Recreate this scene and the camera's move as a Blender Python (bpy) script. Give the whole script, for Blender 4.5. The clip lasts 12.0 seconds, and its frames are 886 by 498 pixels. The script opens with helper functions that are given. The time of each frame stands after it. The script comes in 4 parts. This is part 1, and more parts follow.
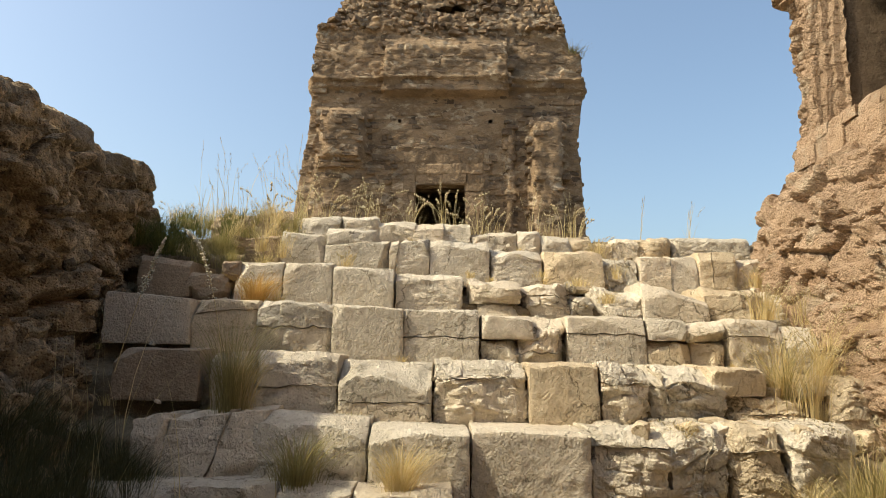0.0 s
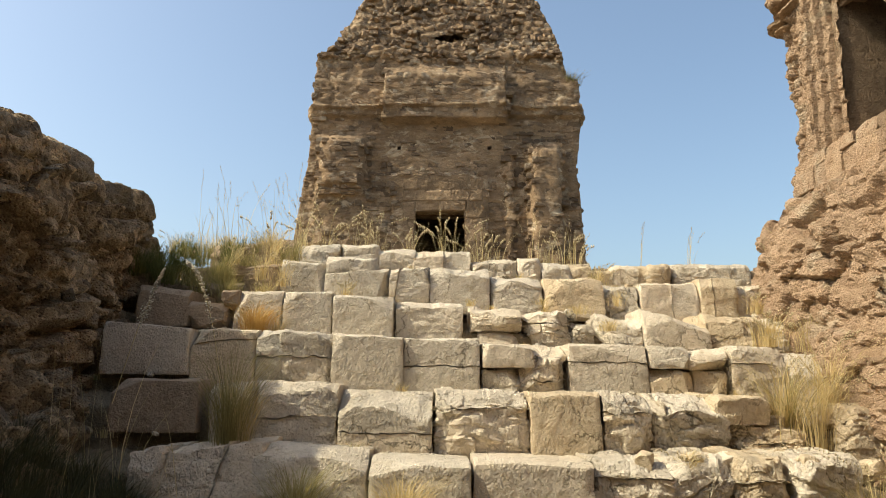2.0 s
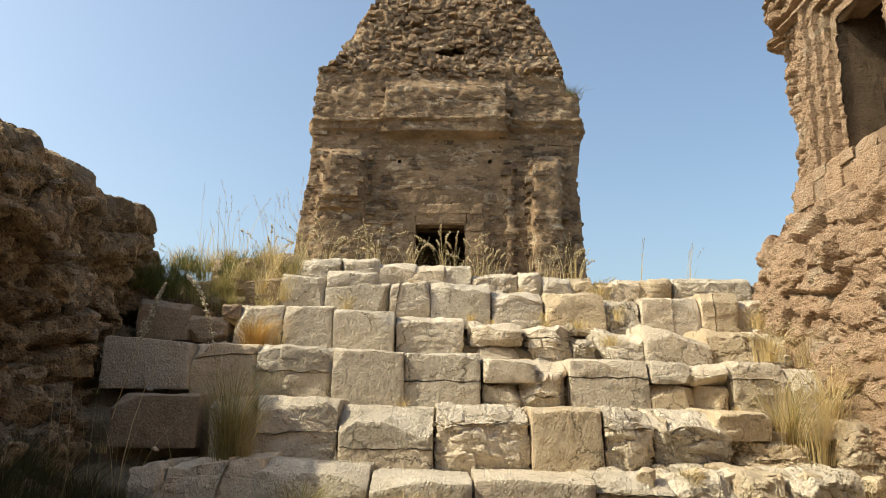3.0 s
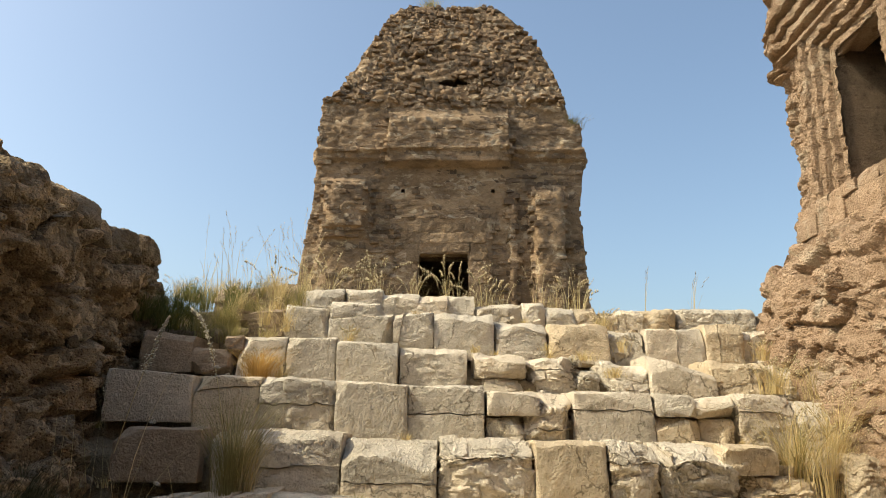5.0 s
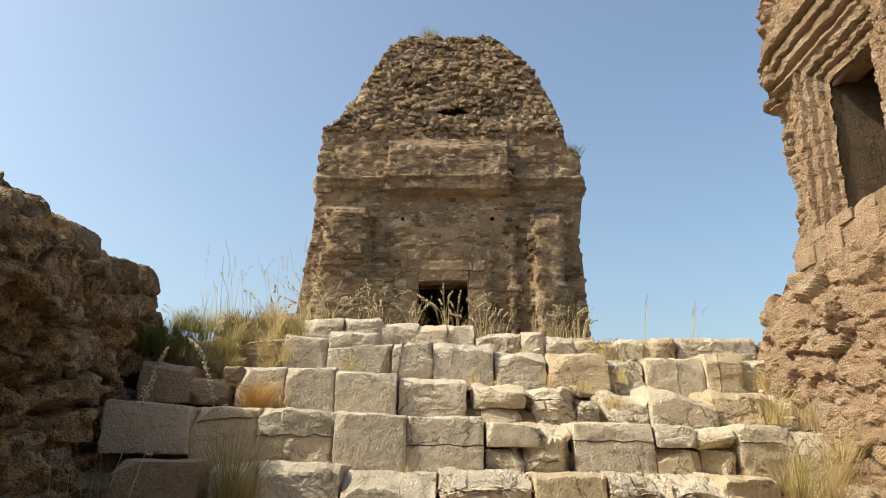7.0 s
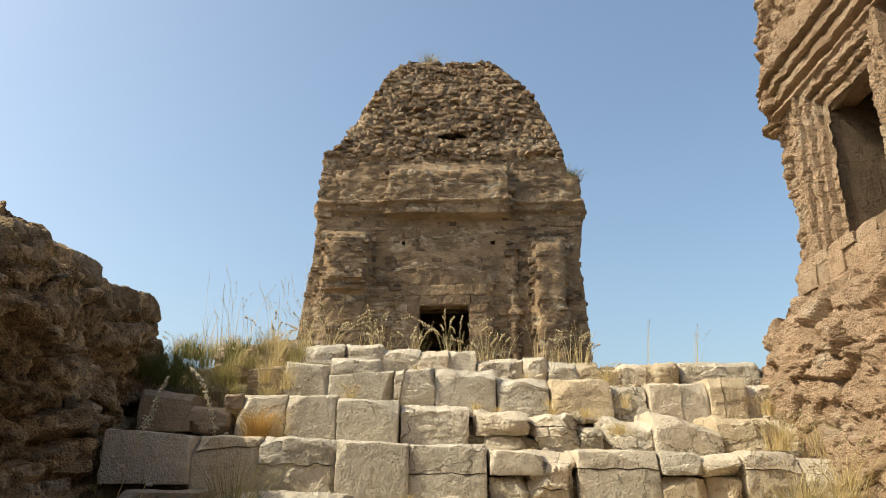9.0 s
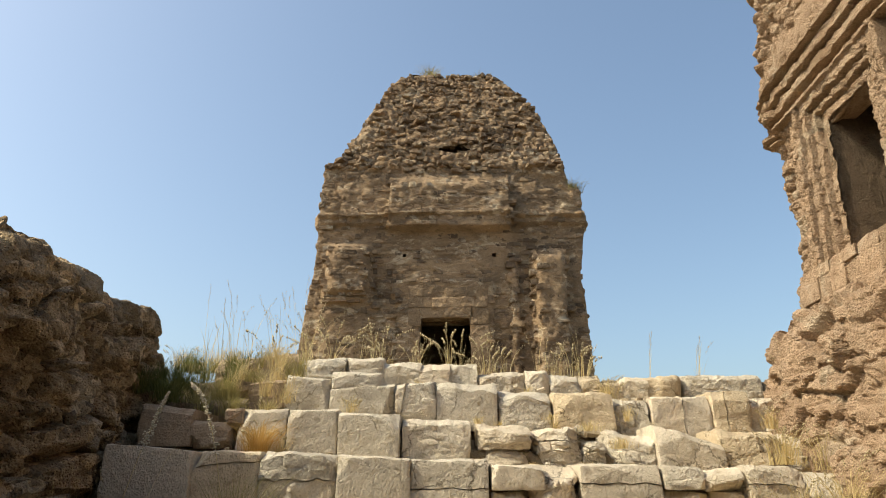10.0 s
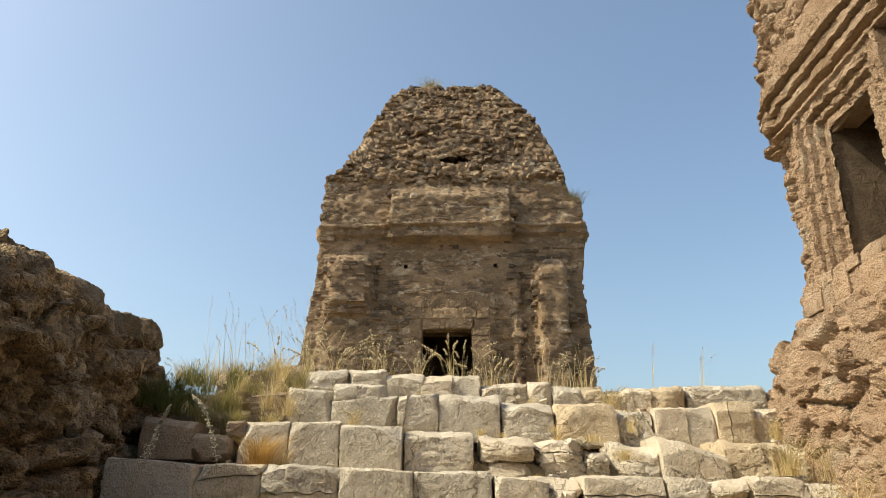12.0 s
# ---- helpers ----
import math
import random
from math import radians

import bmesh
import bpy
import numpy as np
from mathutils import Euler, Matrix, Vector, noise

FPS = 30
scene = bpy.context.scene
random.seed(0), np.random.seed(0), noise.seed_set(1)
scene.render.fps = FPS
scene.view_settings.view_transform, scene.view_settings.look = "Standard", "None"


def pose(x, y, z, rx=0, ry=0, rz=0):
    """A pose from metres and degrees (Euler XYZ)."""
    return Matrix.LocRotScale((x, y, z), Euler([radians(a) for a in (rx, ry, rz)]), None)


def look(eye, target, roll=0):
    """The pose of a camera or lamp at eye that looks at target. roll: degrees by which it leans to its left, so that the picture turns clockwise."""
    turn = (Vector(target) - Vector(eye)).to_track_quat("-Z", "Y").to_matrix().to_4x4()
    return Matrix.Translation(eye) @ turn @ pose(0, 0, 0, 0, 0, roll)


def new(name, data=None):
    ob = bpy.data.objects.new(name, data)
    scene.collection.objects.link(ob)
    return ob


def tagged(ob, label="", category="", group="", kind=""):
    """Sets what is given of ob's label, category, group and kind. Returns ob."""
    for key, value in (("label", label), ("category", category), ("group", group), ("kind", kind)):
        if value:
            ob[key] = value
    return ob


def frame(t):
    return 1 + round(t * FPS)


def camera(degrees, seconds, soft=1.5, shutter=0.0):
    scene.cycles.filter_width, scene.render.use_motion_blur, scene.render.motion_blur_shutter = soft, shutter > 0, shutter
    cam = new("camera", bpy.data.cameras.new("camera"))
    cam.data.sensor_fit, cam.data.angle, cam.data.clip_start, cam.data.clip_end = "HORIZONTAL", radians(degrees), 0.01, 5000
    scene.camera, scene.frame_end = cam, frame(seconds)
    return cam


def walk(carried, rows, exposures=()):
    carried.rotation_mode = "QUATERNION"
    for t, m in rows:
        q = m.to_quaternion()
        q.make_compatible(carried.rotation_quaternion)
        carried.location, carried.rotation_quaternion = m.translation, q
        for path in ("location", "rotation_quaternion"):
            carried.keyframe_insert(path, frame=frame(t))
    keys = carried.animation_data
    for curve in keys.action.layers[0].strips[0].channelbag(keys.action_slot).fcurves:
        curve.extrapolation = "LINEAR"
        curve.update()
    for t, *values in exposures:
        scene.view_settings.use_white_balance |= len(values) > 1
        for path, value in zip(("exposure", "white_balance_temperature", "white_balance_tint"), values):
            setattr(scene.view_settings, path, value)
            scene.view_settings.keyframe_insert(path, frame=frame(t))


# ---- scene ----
cam = camera(62.0, 12.0, 1.0)
PATH = [
    (0, (0.0, 0.0, 1.6), (0.0, 1.975, 1.913), 0.5),
    (0.5, (-0.004, 0.003, 1.605), (-0.007, 1.976, 1.933), 0.2),
    (1, (-0.002, 0.008, 1.615), (-0.004, 1.978, 1.959), 0.2),
    (1.5, (-0.002, 0.009, 1.62), (-0.002, 1.975, 1.988), 0.1),
    (2, (-0.001, 0.01, 1.625), (-0.001, 1.973, 2.006), 0.2),
    (2.5, (-0.007, 0.01, 1.634), (-0.006, 1.971, 2.032), 0.3),
    (3, (-0.009, 0.004, 1.64), (-0.009, 1.961, 2.055), 0.3),
    (5, (-0.011, -0.014, 1.675), (-0.02, 1.925, 2.162), 0.3),
    (5.5, (-0.007, -0.021, 1.676), (-0.019, 1.914, 2.18), 0.3),
    (6, (-0.011, -0.027, 1.685), (-0.026, 1.903, 2.21), 0.4),
    (6.5, (-0.006, -0.027, 1.691), (-0.018, 1.897, 2.234), 0.3),
    (7, (-0.002, -0.033, 1.698), (-0.011, 1.888, 2.255), 0.2),
    (9, (-0.013, -0.033, 1.728), (-0.023, 1.869, 2.344), -0.1),
    (9.5, (-0.013, -0.036, 1.736), (-0.027, 1.861, 2.369), -0.2),
    (10, (-0.012, -0.035, 1.747), (-0.025, 1.858, 2.393), -0.2),
    (10.5, (-0.016, -0.031, 1.747), (-0.03, 1.859, 2.402), -0.4),
    (11, (-0.011, -0.028, 1.752), (-0.025, 1.861, 2.409), -0.5),
    (11.5, (-0.02, -0.025, 1.753), (-0.031, 1.861, 2.419), -0.7),
    (12, (-0.022, -0.022, 1.751), (-0.037, 1.861, 2.425), -0.4),
]
EXPOSURES = [(0.0, 0.72, 7400, 4), (12.0, 0.66, 7350, 3)]
walk(cam, [(t, look(eye, target, roll)) for t, eye, target, roll in PATH], EXPOSURES)


# ---- world and sun ----
SUN_ELEV, SUN_AZ = 45.0, 188.0          # azimuth: degrees from +x towards +y, where the sun stands
world = bpy.data.worlds.new("sky")
scene.world = world
world.use_nodes = True
wn = world.node_tree.nodes
sky = wn.new("ShaderNodeTexSky")
sky.sky_type, sky.sun_disc = "NISHITA", False
sky.sun_elevation, sky.sun_rotation = radians(SUN_ELEV), radians(90 - SUN_AZ)
sky.air_density, sky.dust_density, sky.ozone_density, sky.altitude = 1.0, 3.5, 3.6, 0
wn["Background"].inputs["Strength"].default_value = 0.15
world.node_tree.links.new(sky.outputs[0], wn["Background"].inputs["Color"])
sun = new("sun", bpy.data.lights.new("sun", "SUN"))
sun.data.energy, sun.data.angle, sun.data.color = 2.85, radians(0.55), (1.0, 0.93, 0.82)
se, sa = radians(SUN_ELEV), radians(SUN_AZ)
sun_way = Vector((math.cos(se) * math.cos(sa), math.cos(se) * math.sin(sa), math.sin(se)))
sun.matrix_world = look(sun_way * 50, (0, 0, 0))


# ---- materials ----
def stone_material(name, light, dark, stain, scale=1.0, bump=0.5, pit=0.5, rough=0.92, vary=0.25, grain=60.0, per="object", cracks=0.0, beds=1.0, ochre=0.0, pebbly=0.0, patches=0.0, swell=1.8, pecked=0.0, crust=0.6, speckle=1.0):
    """Weathered stone: two colours in broad patches, stains, fine grain and pits, a shift for each piece."""
    m = bpy.data.materials.new(name)
    m.use_nodes = True
    nt = m.node_tree
    n, ln = nt.nodes, nt.links
    bsdf = n["Principled BSDF"]
    bsdf.inputs["Roughness"].default_value = rough
    bsdf.inputs["Specular IOR Level"].default_value = 0.2
    geo = n.new("ShaderNodeNewGeometry")

    squash = n.new("ShaderNodeVectorMath")
    squash.operation = "MULTIPLY"
    squash.inputs[1].default_value = (1, 1, beds)
    ln.new(geo.outputs["Position"], squash.inputs[0])

    def noise_node(s, detail, r=0.6, dist=0.0):
        k = n.new("ShaderNodeTexNoise")
        k.inputs["Scale"].default_value, k.inputs["Detail"].default_value = s, detail
        k.inputs["Roughness"].default_value, k.inputs["Distortion"].default_value = r, dist
        ln.new(squash.outputs[0], k.inputs["Vector"])
        return k

    def ramp(src, a, b):
        k = n.new("ShaderNodeMapRange")
        k.inputs["From Min"].default_value, k.inputs["From Max"].default_value = a, b
        ln.new(src, k.inputs["Value"])
        return k.outputs["Result"]

    def mix(fac, a, b, mode="MIX"):
        k = n.new("ShaderNodeMix")
        k.data_type, k.blend_type = "RGBA", mode
        for sock, v in ((k.inputs["Factor"], fac), (k.inputs["A"], a), (k.inputs["B"], b)):
            if isinstance(v, (tuple, float, int)):
                sock.default_value = (*v, 1) if isinstance(v, tuple) else v
            else:
                ln.new(v, sock)
        return k.outputs["Result"]

    broad = noise_node(2.3 * scale, 5, 0.62, 0.4)
    fine = noise_node(grain * scale, 6, 0.7)
    mid = noise_node(11 * scale, 6, 0.65, 0.3)
    col = mix(ramp(broad.outputs["Fac"], 0.36, 0.66), dark, light)
    col = mix(ramp(mid.outputs["Fac"], 0.54, 0.72), col, stain)
    grainy = ramp(fine.outputs["Fac"], 0.25, 0.75)
    spot = n.new("ShaderNodeMapRange")
    spot.inputs["To Min"].default_value, spot.inputs["To Max"].default_value = 1 - 0.32 * speckle, 1 + 0.22 * speckle
    ln.new(grainy, spot.inputs["Value"])
    col = mix(1.0, col, spot.outputs["Result"], "MULTIPLY")
    if patches:   # remains of pale plaster, and dark weathering crust
        col = mix(ramp(noise_node(0.75, 4, 0.6, 0.8).outputs["Fac"], 0.50, 0.36), col, mix(crust, col, (0.10, 0.07, 0.05)))
        chalk = n.new("ShaderNodeMath")
        chalk.operation = "MULTIPLY"
        chalk.inputs[1].default_value = patches
        ln.new(ramp(noise_node(1.5, 7, 0.72, 0.6).outputs["Fac"], 0.545, 0.61), chalk.inputs[0])
        col = mix(chalk.outputs[0], col, (0.52, 0.43, 0.31))
    rnd = n.new("ShaderNodeObjectInfo").outputs["Random"] if per == "object" else geo.outputs["Random Per Island"]
    if pebbly:
        pb = n.new("ShaderNodeTexVoronoi")
        pb.inputs["Scale"].default_value = 15
        ln.new(squash.outputs[0], pb.inputs["Vector"])
        tone = n.new("ShaderNodeSeparateColor")
        ln.new(pb.outputs["Color"], tone.inputs[0])
        lit = n.new("ShaderNodeMapRange")
        lit.inputs["To Min"].default_value, lit.inputs["To Max"].default_value = 1 - pebbly, 1 + pebbly
        ln.new(tone.outputs[0], lit.inputs["Value"])
        col = mix(1.0, col, lit.outputs["Result"], "MULTIPLY")
    if ochre:
        far_end = n.new("ShaderNodeMapRange")
        far_end.inputs["From Min"].default_value, far_end.inputs["From Max"].default_value = 0.45, 1.0
        far_end.inputs["To Max"].default_value = ochre
        ln.new(rnd, far_end.inputs["Value"])
        col = mix(far_end.outputs["Result"], col, (0.50, 0.33, 0.165))
    shift = n.new("ShaderNodeMapRange")
    shift.inputs["To Min"].default_value, shift.inputs["To Max"].default_value = 1 - vary, 1 + vary
    ln.new(rnd, shift.inputs["Value"])
    col = mix(1.0, col, shift.outputs["Result"], "MULTIPLY")
    ln.new(col, bsdf.inputs["Base Color"])
    vor = n.new("ShaderNodeTexVoronoi")
    vor.inputs["Scale"].default_value = 38 * scale
    ln.new(geo.outputs["Position"], vor.inputs["Vector"])
    pits = ramp(vor.outputs["Distance"], 0.0, 0.45)
    add = n.new("ShaderNodeMath")
    add.operation = "MULTIPLY_ADD"
    add.inputs[1].default_value = pit
    ln.new(pits, add.inputs[0])
    ln.new(fine.outputs["Fac"], add.inputs[2])
    add2 = n.new("ShaderNodeMath")
    add2.operation = "MULTIPLY_ADD"
    add2.inputs[1].default_value = swell
    ln.new(mid.outputs["Fac"], add2.inputs[0])
    ln.new(add.outputs[0], add2.inputs[2])
    height = add2.outputs[0]
    if pecked:   # short raised strokes left by the mason's point, here and there
        tilt = n.new("ShaderNodeMapping")
        tilt.inputs["Rotation"].default_value = (0, 0.5, 0)
        tilt.inputs["Scale"].default_value = (1.5, 1.0, 0.8)
        ln.new(geo.outputs["Position"], tilt.inputs["Vector"])
        peck = n.new("ShaderNodeTexNoise")
        peck.inputs["Scale"].default_value, peck.inputs["Detail"].default_value = 46, 1.5
        ln.new(tilt.outputs[0], peck.inputs["Vector"])
        strokes = n.new("ShaderNodeMath")
        strokes.operation = "MULTIPLY"
        ln.new(ramp(peck.outputs["Fac"], 0.55, 0.63), strokes.inputs[0])
        ln.new(ramp(noise_node(3.1, 3).outputs["Fac"], 0.42, 0.6), strokes.inputs[1])
        sum3 = n.new("ShaderNodeMath")
        sum3.operation = "MULTIPLY_ADD"
        sum3.inputs[1].default_value = pecked
        ln.new(strokes.outputs[0], sum3.inputs[0])
        ln.new(height, sum3.inputs[2])
        height = sum3.outputs[0]
    if cracks:
        ed = n.new("ShaderNodeTexVoronoi")
        ed.feature = "DISTANCE_TO_EDGE"
        ed.inputs["Scale"].default_value = 2.3
        warp = n.new("ShaderNodeVectorMath")
        warp.operation = "MULTIPLY_ADD"
        warp.inputs[1].default_value = (0.22, 0.22, 0.22)
        ln.new(mid.outputs["Color"], warp.inputs[0])
        ln.new(geo.outputs["Position"], warp.inputs[2])
        ln.new(warp.outputs[0], ed.inputs["Vector"])
        line = ramp(ed.outputs["Distance"], 0.02, 0.0)
        where = ramp(noise_node(1.3, 2).outputs["Fac"], 0.515, 0.56)
        both = n.new("ShaderNodeMath")
        both.operation = "MULTIPLY"
        ln.new(line, both.inputs[0])
        ln.new(where, both.inputs[1])
        col = mix(both.outputs[0], col, tuple(0.45 * c for c in stain))
        ln.new(col, bsdf.inputs["Base Color"])
        sub = n.new("ShaderNodeMath")
        sub.operation = "MULTIPLY_ADD"
        sub.inputs[1].default_value = -cracks
        ln.new(both.outputs[0], sub.inputs[0])
        ln.new(height, sub.inputs[2])
        height = sub.outputs[0]
    bp = n.new("ShaderNodeBump")
    bp.inputs["Strength"].default_value, bp.inputs["Distance"].default_value = bump, 0.03 / scale
    ln.new(height, bp.inputs["Height"])
    ln.new(bp.outputs["Normal"], bsdf.inputs["Normal"])
    return m


def blade_material(name, low, high, through_light=0.35):
    """Dry or green blades: two tones by piece, partly letting light through."""
    m = bpy.data.materials.new(name)
    m.use_nodes = True
    nt = m.node_tree
    n, ln = nt.nodes, nt.links
    bsdf = n["Principled BSDF"]
    geo = n.new("ShaderNodeNewGeometry")
    k = n.new("ShaderNodeMix")
    k.data_type = "RGBA"
    k.inputs["A"].default_value, k.inputs["B"].default_value = (*low, 1), (*high, 1)
    ln.new(geo.outputs["Random Per Island"], k.inputs["Factor"])
    ln.new(k.outputs["Result"], bsdf.inputs["Base Color"])
    bsdf.inputs["Roughness"].default_value = 0.7
    bsdf.inputs["Specular IOR Level"].default_value = 0.2
    tr = n.new("ShaderNodeBsdfTranslucent")
    ln.new(k.outputs["Result"], tr.inputs["Color"])
    ms = n.new("ShaderNodeMixShader")
    ms.inputs["Fac"].default_value = through_light
    ln.new(bsdf.outputs[0], ms.inputs[1])
    ln.new(tr.outputs[0], ms.inputs[2])
    ln.new(ms.outputs[0], n["Material Output"].inputs["Surface"])
    return m


LIMESTONE = stone_material("pale_limestone", (0.72, 0.64, 0.51), (0.60, 0.525, 0.405), (0.47, 0.39, 0.27), bump=0.7, pit=0.35, vary=0.12, cracks=0.6, ochre=0.2, grain=42, swell=0.9, pecked=2.8, speckle=0.5)
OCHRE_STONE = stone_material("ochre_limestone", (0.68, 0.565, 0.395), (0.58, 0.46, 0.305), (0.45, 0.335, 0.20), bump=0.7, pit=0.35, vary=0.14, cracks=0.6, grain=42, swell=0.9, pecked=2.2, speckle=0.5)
# brown stain, with the shade beside the rubble wall mixed into the colour
STAINED_SHADED_STONE = stone_material("stained_and_shaded_limestone", (0.43, 0.325, 0.22), (0.36, 0.265, 0.175), (0.27, 0.19, 0.12), bump=0.6, pit=0.35, vary=0.08, grain=42, swell=0.9)
SANDSTONE = stone_material("brown_masonry", (0.42, 0.297, 0.187), (0.23, 0.16, 0.10), (0.115, 0.084, 0.055), 0.7, bump=1.0, vary=0.24, grain=40, beds=2.0, ochre=0.2, patches=0.8)
SANDSTONE_LOOSE = stone_material("brown_masonry_stones", (0.42, 0.298, 0.19), (0.23, 0.16, 0.102), (0.125, 0.092, 0.06), 0.7, bump=0.9, vary=0.26, grain=40, per="island", beds=1.3, ochre=0.2, patches=0.8)
DRESSED = stone_material("dressed_brown_stone", (0.42, 0.295, 0.18), (0.29, 0.20, 0.12), (0.17, 0.115, 0.07), 0.8, bump=1.0, vary=0.2, grain=40)
TAN_ROCK = stone_material("tan_rubble", (0.54, 0.385, 0.255), (0.40, 0.267, 0.165), (0.26, 0.165, 0.097), bump=1.0, pit=0.8, vary=0.14, beds=1.6, patches=0.55, crust=0.12)
CONGLOMERATE = stone_material("brown_conglomerate", (0.62, 0.46, 0.28), (0.34, 0.238, 0.135), (0.13, 0.09, 0.05), 1.0, bump=1.0, pit=1.0, vary=0.3, pebbly=0.4, patches=0.5, crust=0.1)
# brown masonry of the window reveal, its shade put into the colour
SHADED_INNER_STONE = stone_material("shade_darkened_inner_masonry", (0.27, 0.19, 0.12), (0.20, 0.14, 0.088), (0.13, 0.09, 0.056), bump=0.8, vary=0.1)
GREY_STONE = stone_material("lichened_grey_stone", (0.30, 0.24, 0.165), (0.20, 0.155, 0.105), (0.12, 0.09, 0.06), 1.2, bump=0.9, pit=0.8, vary=0.35)
SOIL = stone_material("dry_soil", (0.36, 0.28, 0.175), (0.25, 0.19, 0.115), (0.17, 0.125, 0.07), 2.0, bump=0.9, pit=1.0, vary=0.05)
# blade colour lowered to deepen the shade at the wall's foot
SHADE_GRASS = blade_material("shade_darkened_weeds", (0.06, 0.065, 0.028), (0.14, 0.125, 0.055))
STRAW = blade_material("dry_straw", (0.56, 0.43, 0.19), (0.76, 0.63, 0.36))
RUST_GRASS = blade_material("rust_dry_grass", (0.50, 0.30, 0.09), (0.62, 0.42, 0.16))
GREEN_GRASS = blade_material("green_grass", (0.10, 0.115, 0.035), (0.24, 0.23, 0.075))
DULL_GRASS = blade_material("olive_grass", (0.26, 0.23, 0.09), (0.44, 0.37, 0.16))
SEED = blade_material("dry_seed_heads", (0.46, 0.37, 0.21), (0.62, 0.52, 0.33), 0.25)
PLUME = blade_material("pale_plume", (0.62, 0.54, 0.38), (0.76, 0.68, 0.52), 0.25)


# ---- noise and meshes ----
def hashed(i, j, k, seed):
    h = (i * 73856093) ^ (j * 19349663) ^ (k * 83492791) ^ (seed * 2654435761)
    h = (h ^ (h >> 13)) * 1274126177
    h = (h ^ (h >> 16)) & 0xFFFFFF
    return h / float(0xFFFFFF)


def smooth_noise(p, seed=0):
    """Value noise from 0 to 1 at the points p (n, 3)."""
    q = np.floor(p).astype(np.int64)
    f = p - q
    f = f * f * (3 - 2 * f)
    out = 0
    for a in (0, 1):
        for b in (0, 1):
            for c in (0, 1):
                w = (f[:, 0] if a else 1 - f[:, 0]) * (f[:, 1] if b else 1 - f[:, 1]) * (f[:, 2] if c else 1 - f[:, 2])
                out = out + w * hashed(q[:, 0] + a, q[:, 1] + b, q[:, 2] + c, seed)
    return out


def fractal(p, octaves=4, seed=0):
    out, amp, total = 0, 1.0, 0
    for o in range(octaves):
        out = out + amp * (smooth_noise(p * 2 ** o + 17.3 * o, seed + o) - 0.5)
        total += amp
        amp *= 0.5
    return out / total * 2


def cells(p, seed=0):
    """Cell noise: distances to the nearest and second nearest cell point, and a random number of the nearest cell."""
    q = np.floor(p).astype(np.int64)
    f1 = np.full(len(p), 9.0)
    f2 = np.full(len(p), 9.0)
    tag = np.zeros(len(p))
    for a in (-1, 0, 1):
        for b in (-1, 0, 1):
            for c in (-1, 0, 1):
                i, j, k = q[:, 0] + a, q[:, 1] + b, q[:, 2] + c
                d = np.sqrt((i + hashed(i, j, k, seed) - p[:, 0]) ** 2 + (j + hashed(i, j, k, seed + 1) - p[:, 1]) ** 2
                            + (k + hashed(i, j, k, seed + 2) - p[:, 2]) ** 2)
                near = d < f1
                f2 = np.where(near, f1, np.minimum(f2, d))
                tag = np.where(near, hashed(i, j, k, seed + 3), tag)
                f1 = np.where(near, d, f1)
    return f1, f2, tag


def cobbles(p, seed=0):
    """Stones set in mortar: 0 in the joints, up to 1 on the stones, each at its own height."""
    f1, f2, tag = cells(p, seed)
    return np.clip((f2 - f1) * 3.0, 0, 1) ** 0.6 * (0.35 + 0.65 * tag)


def blocky(p, seed=0):
    """Broken rock in flat-faced lumps: each at its own height, with narrow crevices between."""
    f1, f2, tag = cells(p, seed)
    return tag - 0.5 - 0.9 * np.clip(1 - (f2 - f1) / 0.09, 0, 1)


def mesh_of(name, verts, faces, material, smooth=True, crisp=0):
    """A mesh; crisp: degrees beyond which an edge stays sharp."""
    me = bpy.data.meshes.new(name)
    me.from_pydata([tuple(v) for v in np.asarray(verts, dtype=float).tolist()], [], [tuple(f) for f in faces])
    me.materials.append(material)
    if smooth:
        me.polygons.foreach_set("use_smooth", np.ones(len(me.polygons), dtype=bool))
    me.update()
    if crisp:
        me.set_sharp_from_angle(angle=radians(crisp))
    return me


def part(name, me, parent, label="", kind=""):
    ob = new(name, me)
    ob.parent = parent
    return tagged(ob, label=label, kind=kind)


def grid_faces(rows, cols, keep=None):
    i = np.arange(rows - 1)[:, None] * cols + np.arange(cols - 1)[None, :]
    f = np.stack([i, i + 1, i + cols + 1, i + cols], -1).reshape(-1, 4)
    if keep is not None:
        f = f[keep.reshape(-1)]
    return f.tolist()


def polyline(points, step):
    """Points every step metres along a line of corners, rounded, with their outward normals (to the right of the way)."""
    pts = np.array(points, dtype=float)
    seg = np.linalg.norm(np.diff(pts, axis=0), axis=1)
    at = np.concatenate([[0], np.cumsum(seg)])
    s = np.linspace(0, at[-1], int(at[-1] / step) + 1)
    xy = np.stack([np.interp(s, at, pts[:, 0]), np.interp(s, at, pts[:, 1])], 1)
    k = max(3, int(0.22 / step)) | 1
    pad = np.pad(xy, ((k // 2, k // 2), (0, 0)), mode="edge")
    xy = np.stack([np.convolve(pad[:, c], np.ones(k) / k, "valid") for c in (0, 1)], 1)
    d = np.gradient(xy, axis=0)
    d /= np.linalg.norm(d, axis=1)[:, None] + 1e-9
    return s, xy, np.stack([d[:, 1], -d[:, 0]], 1)


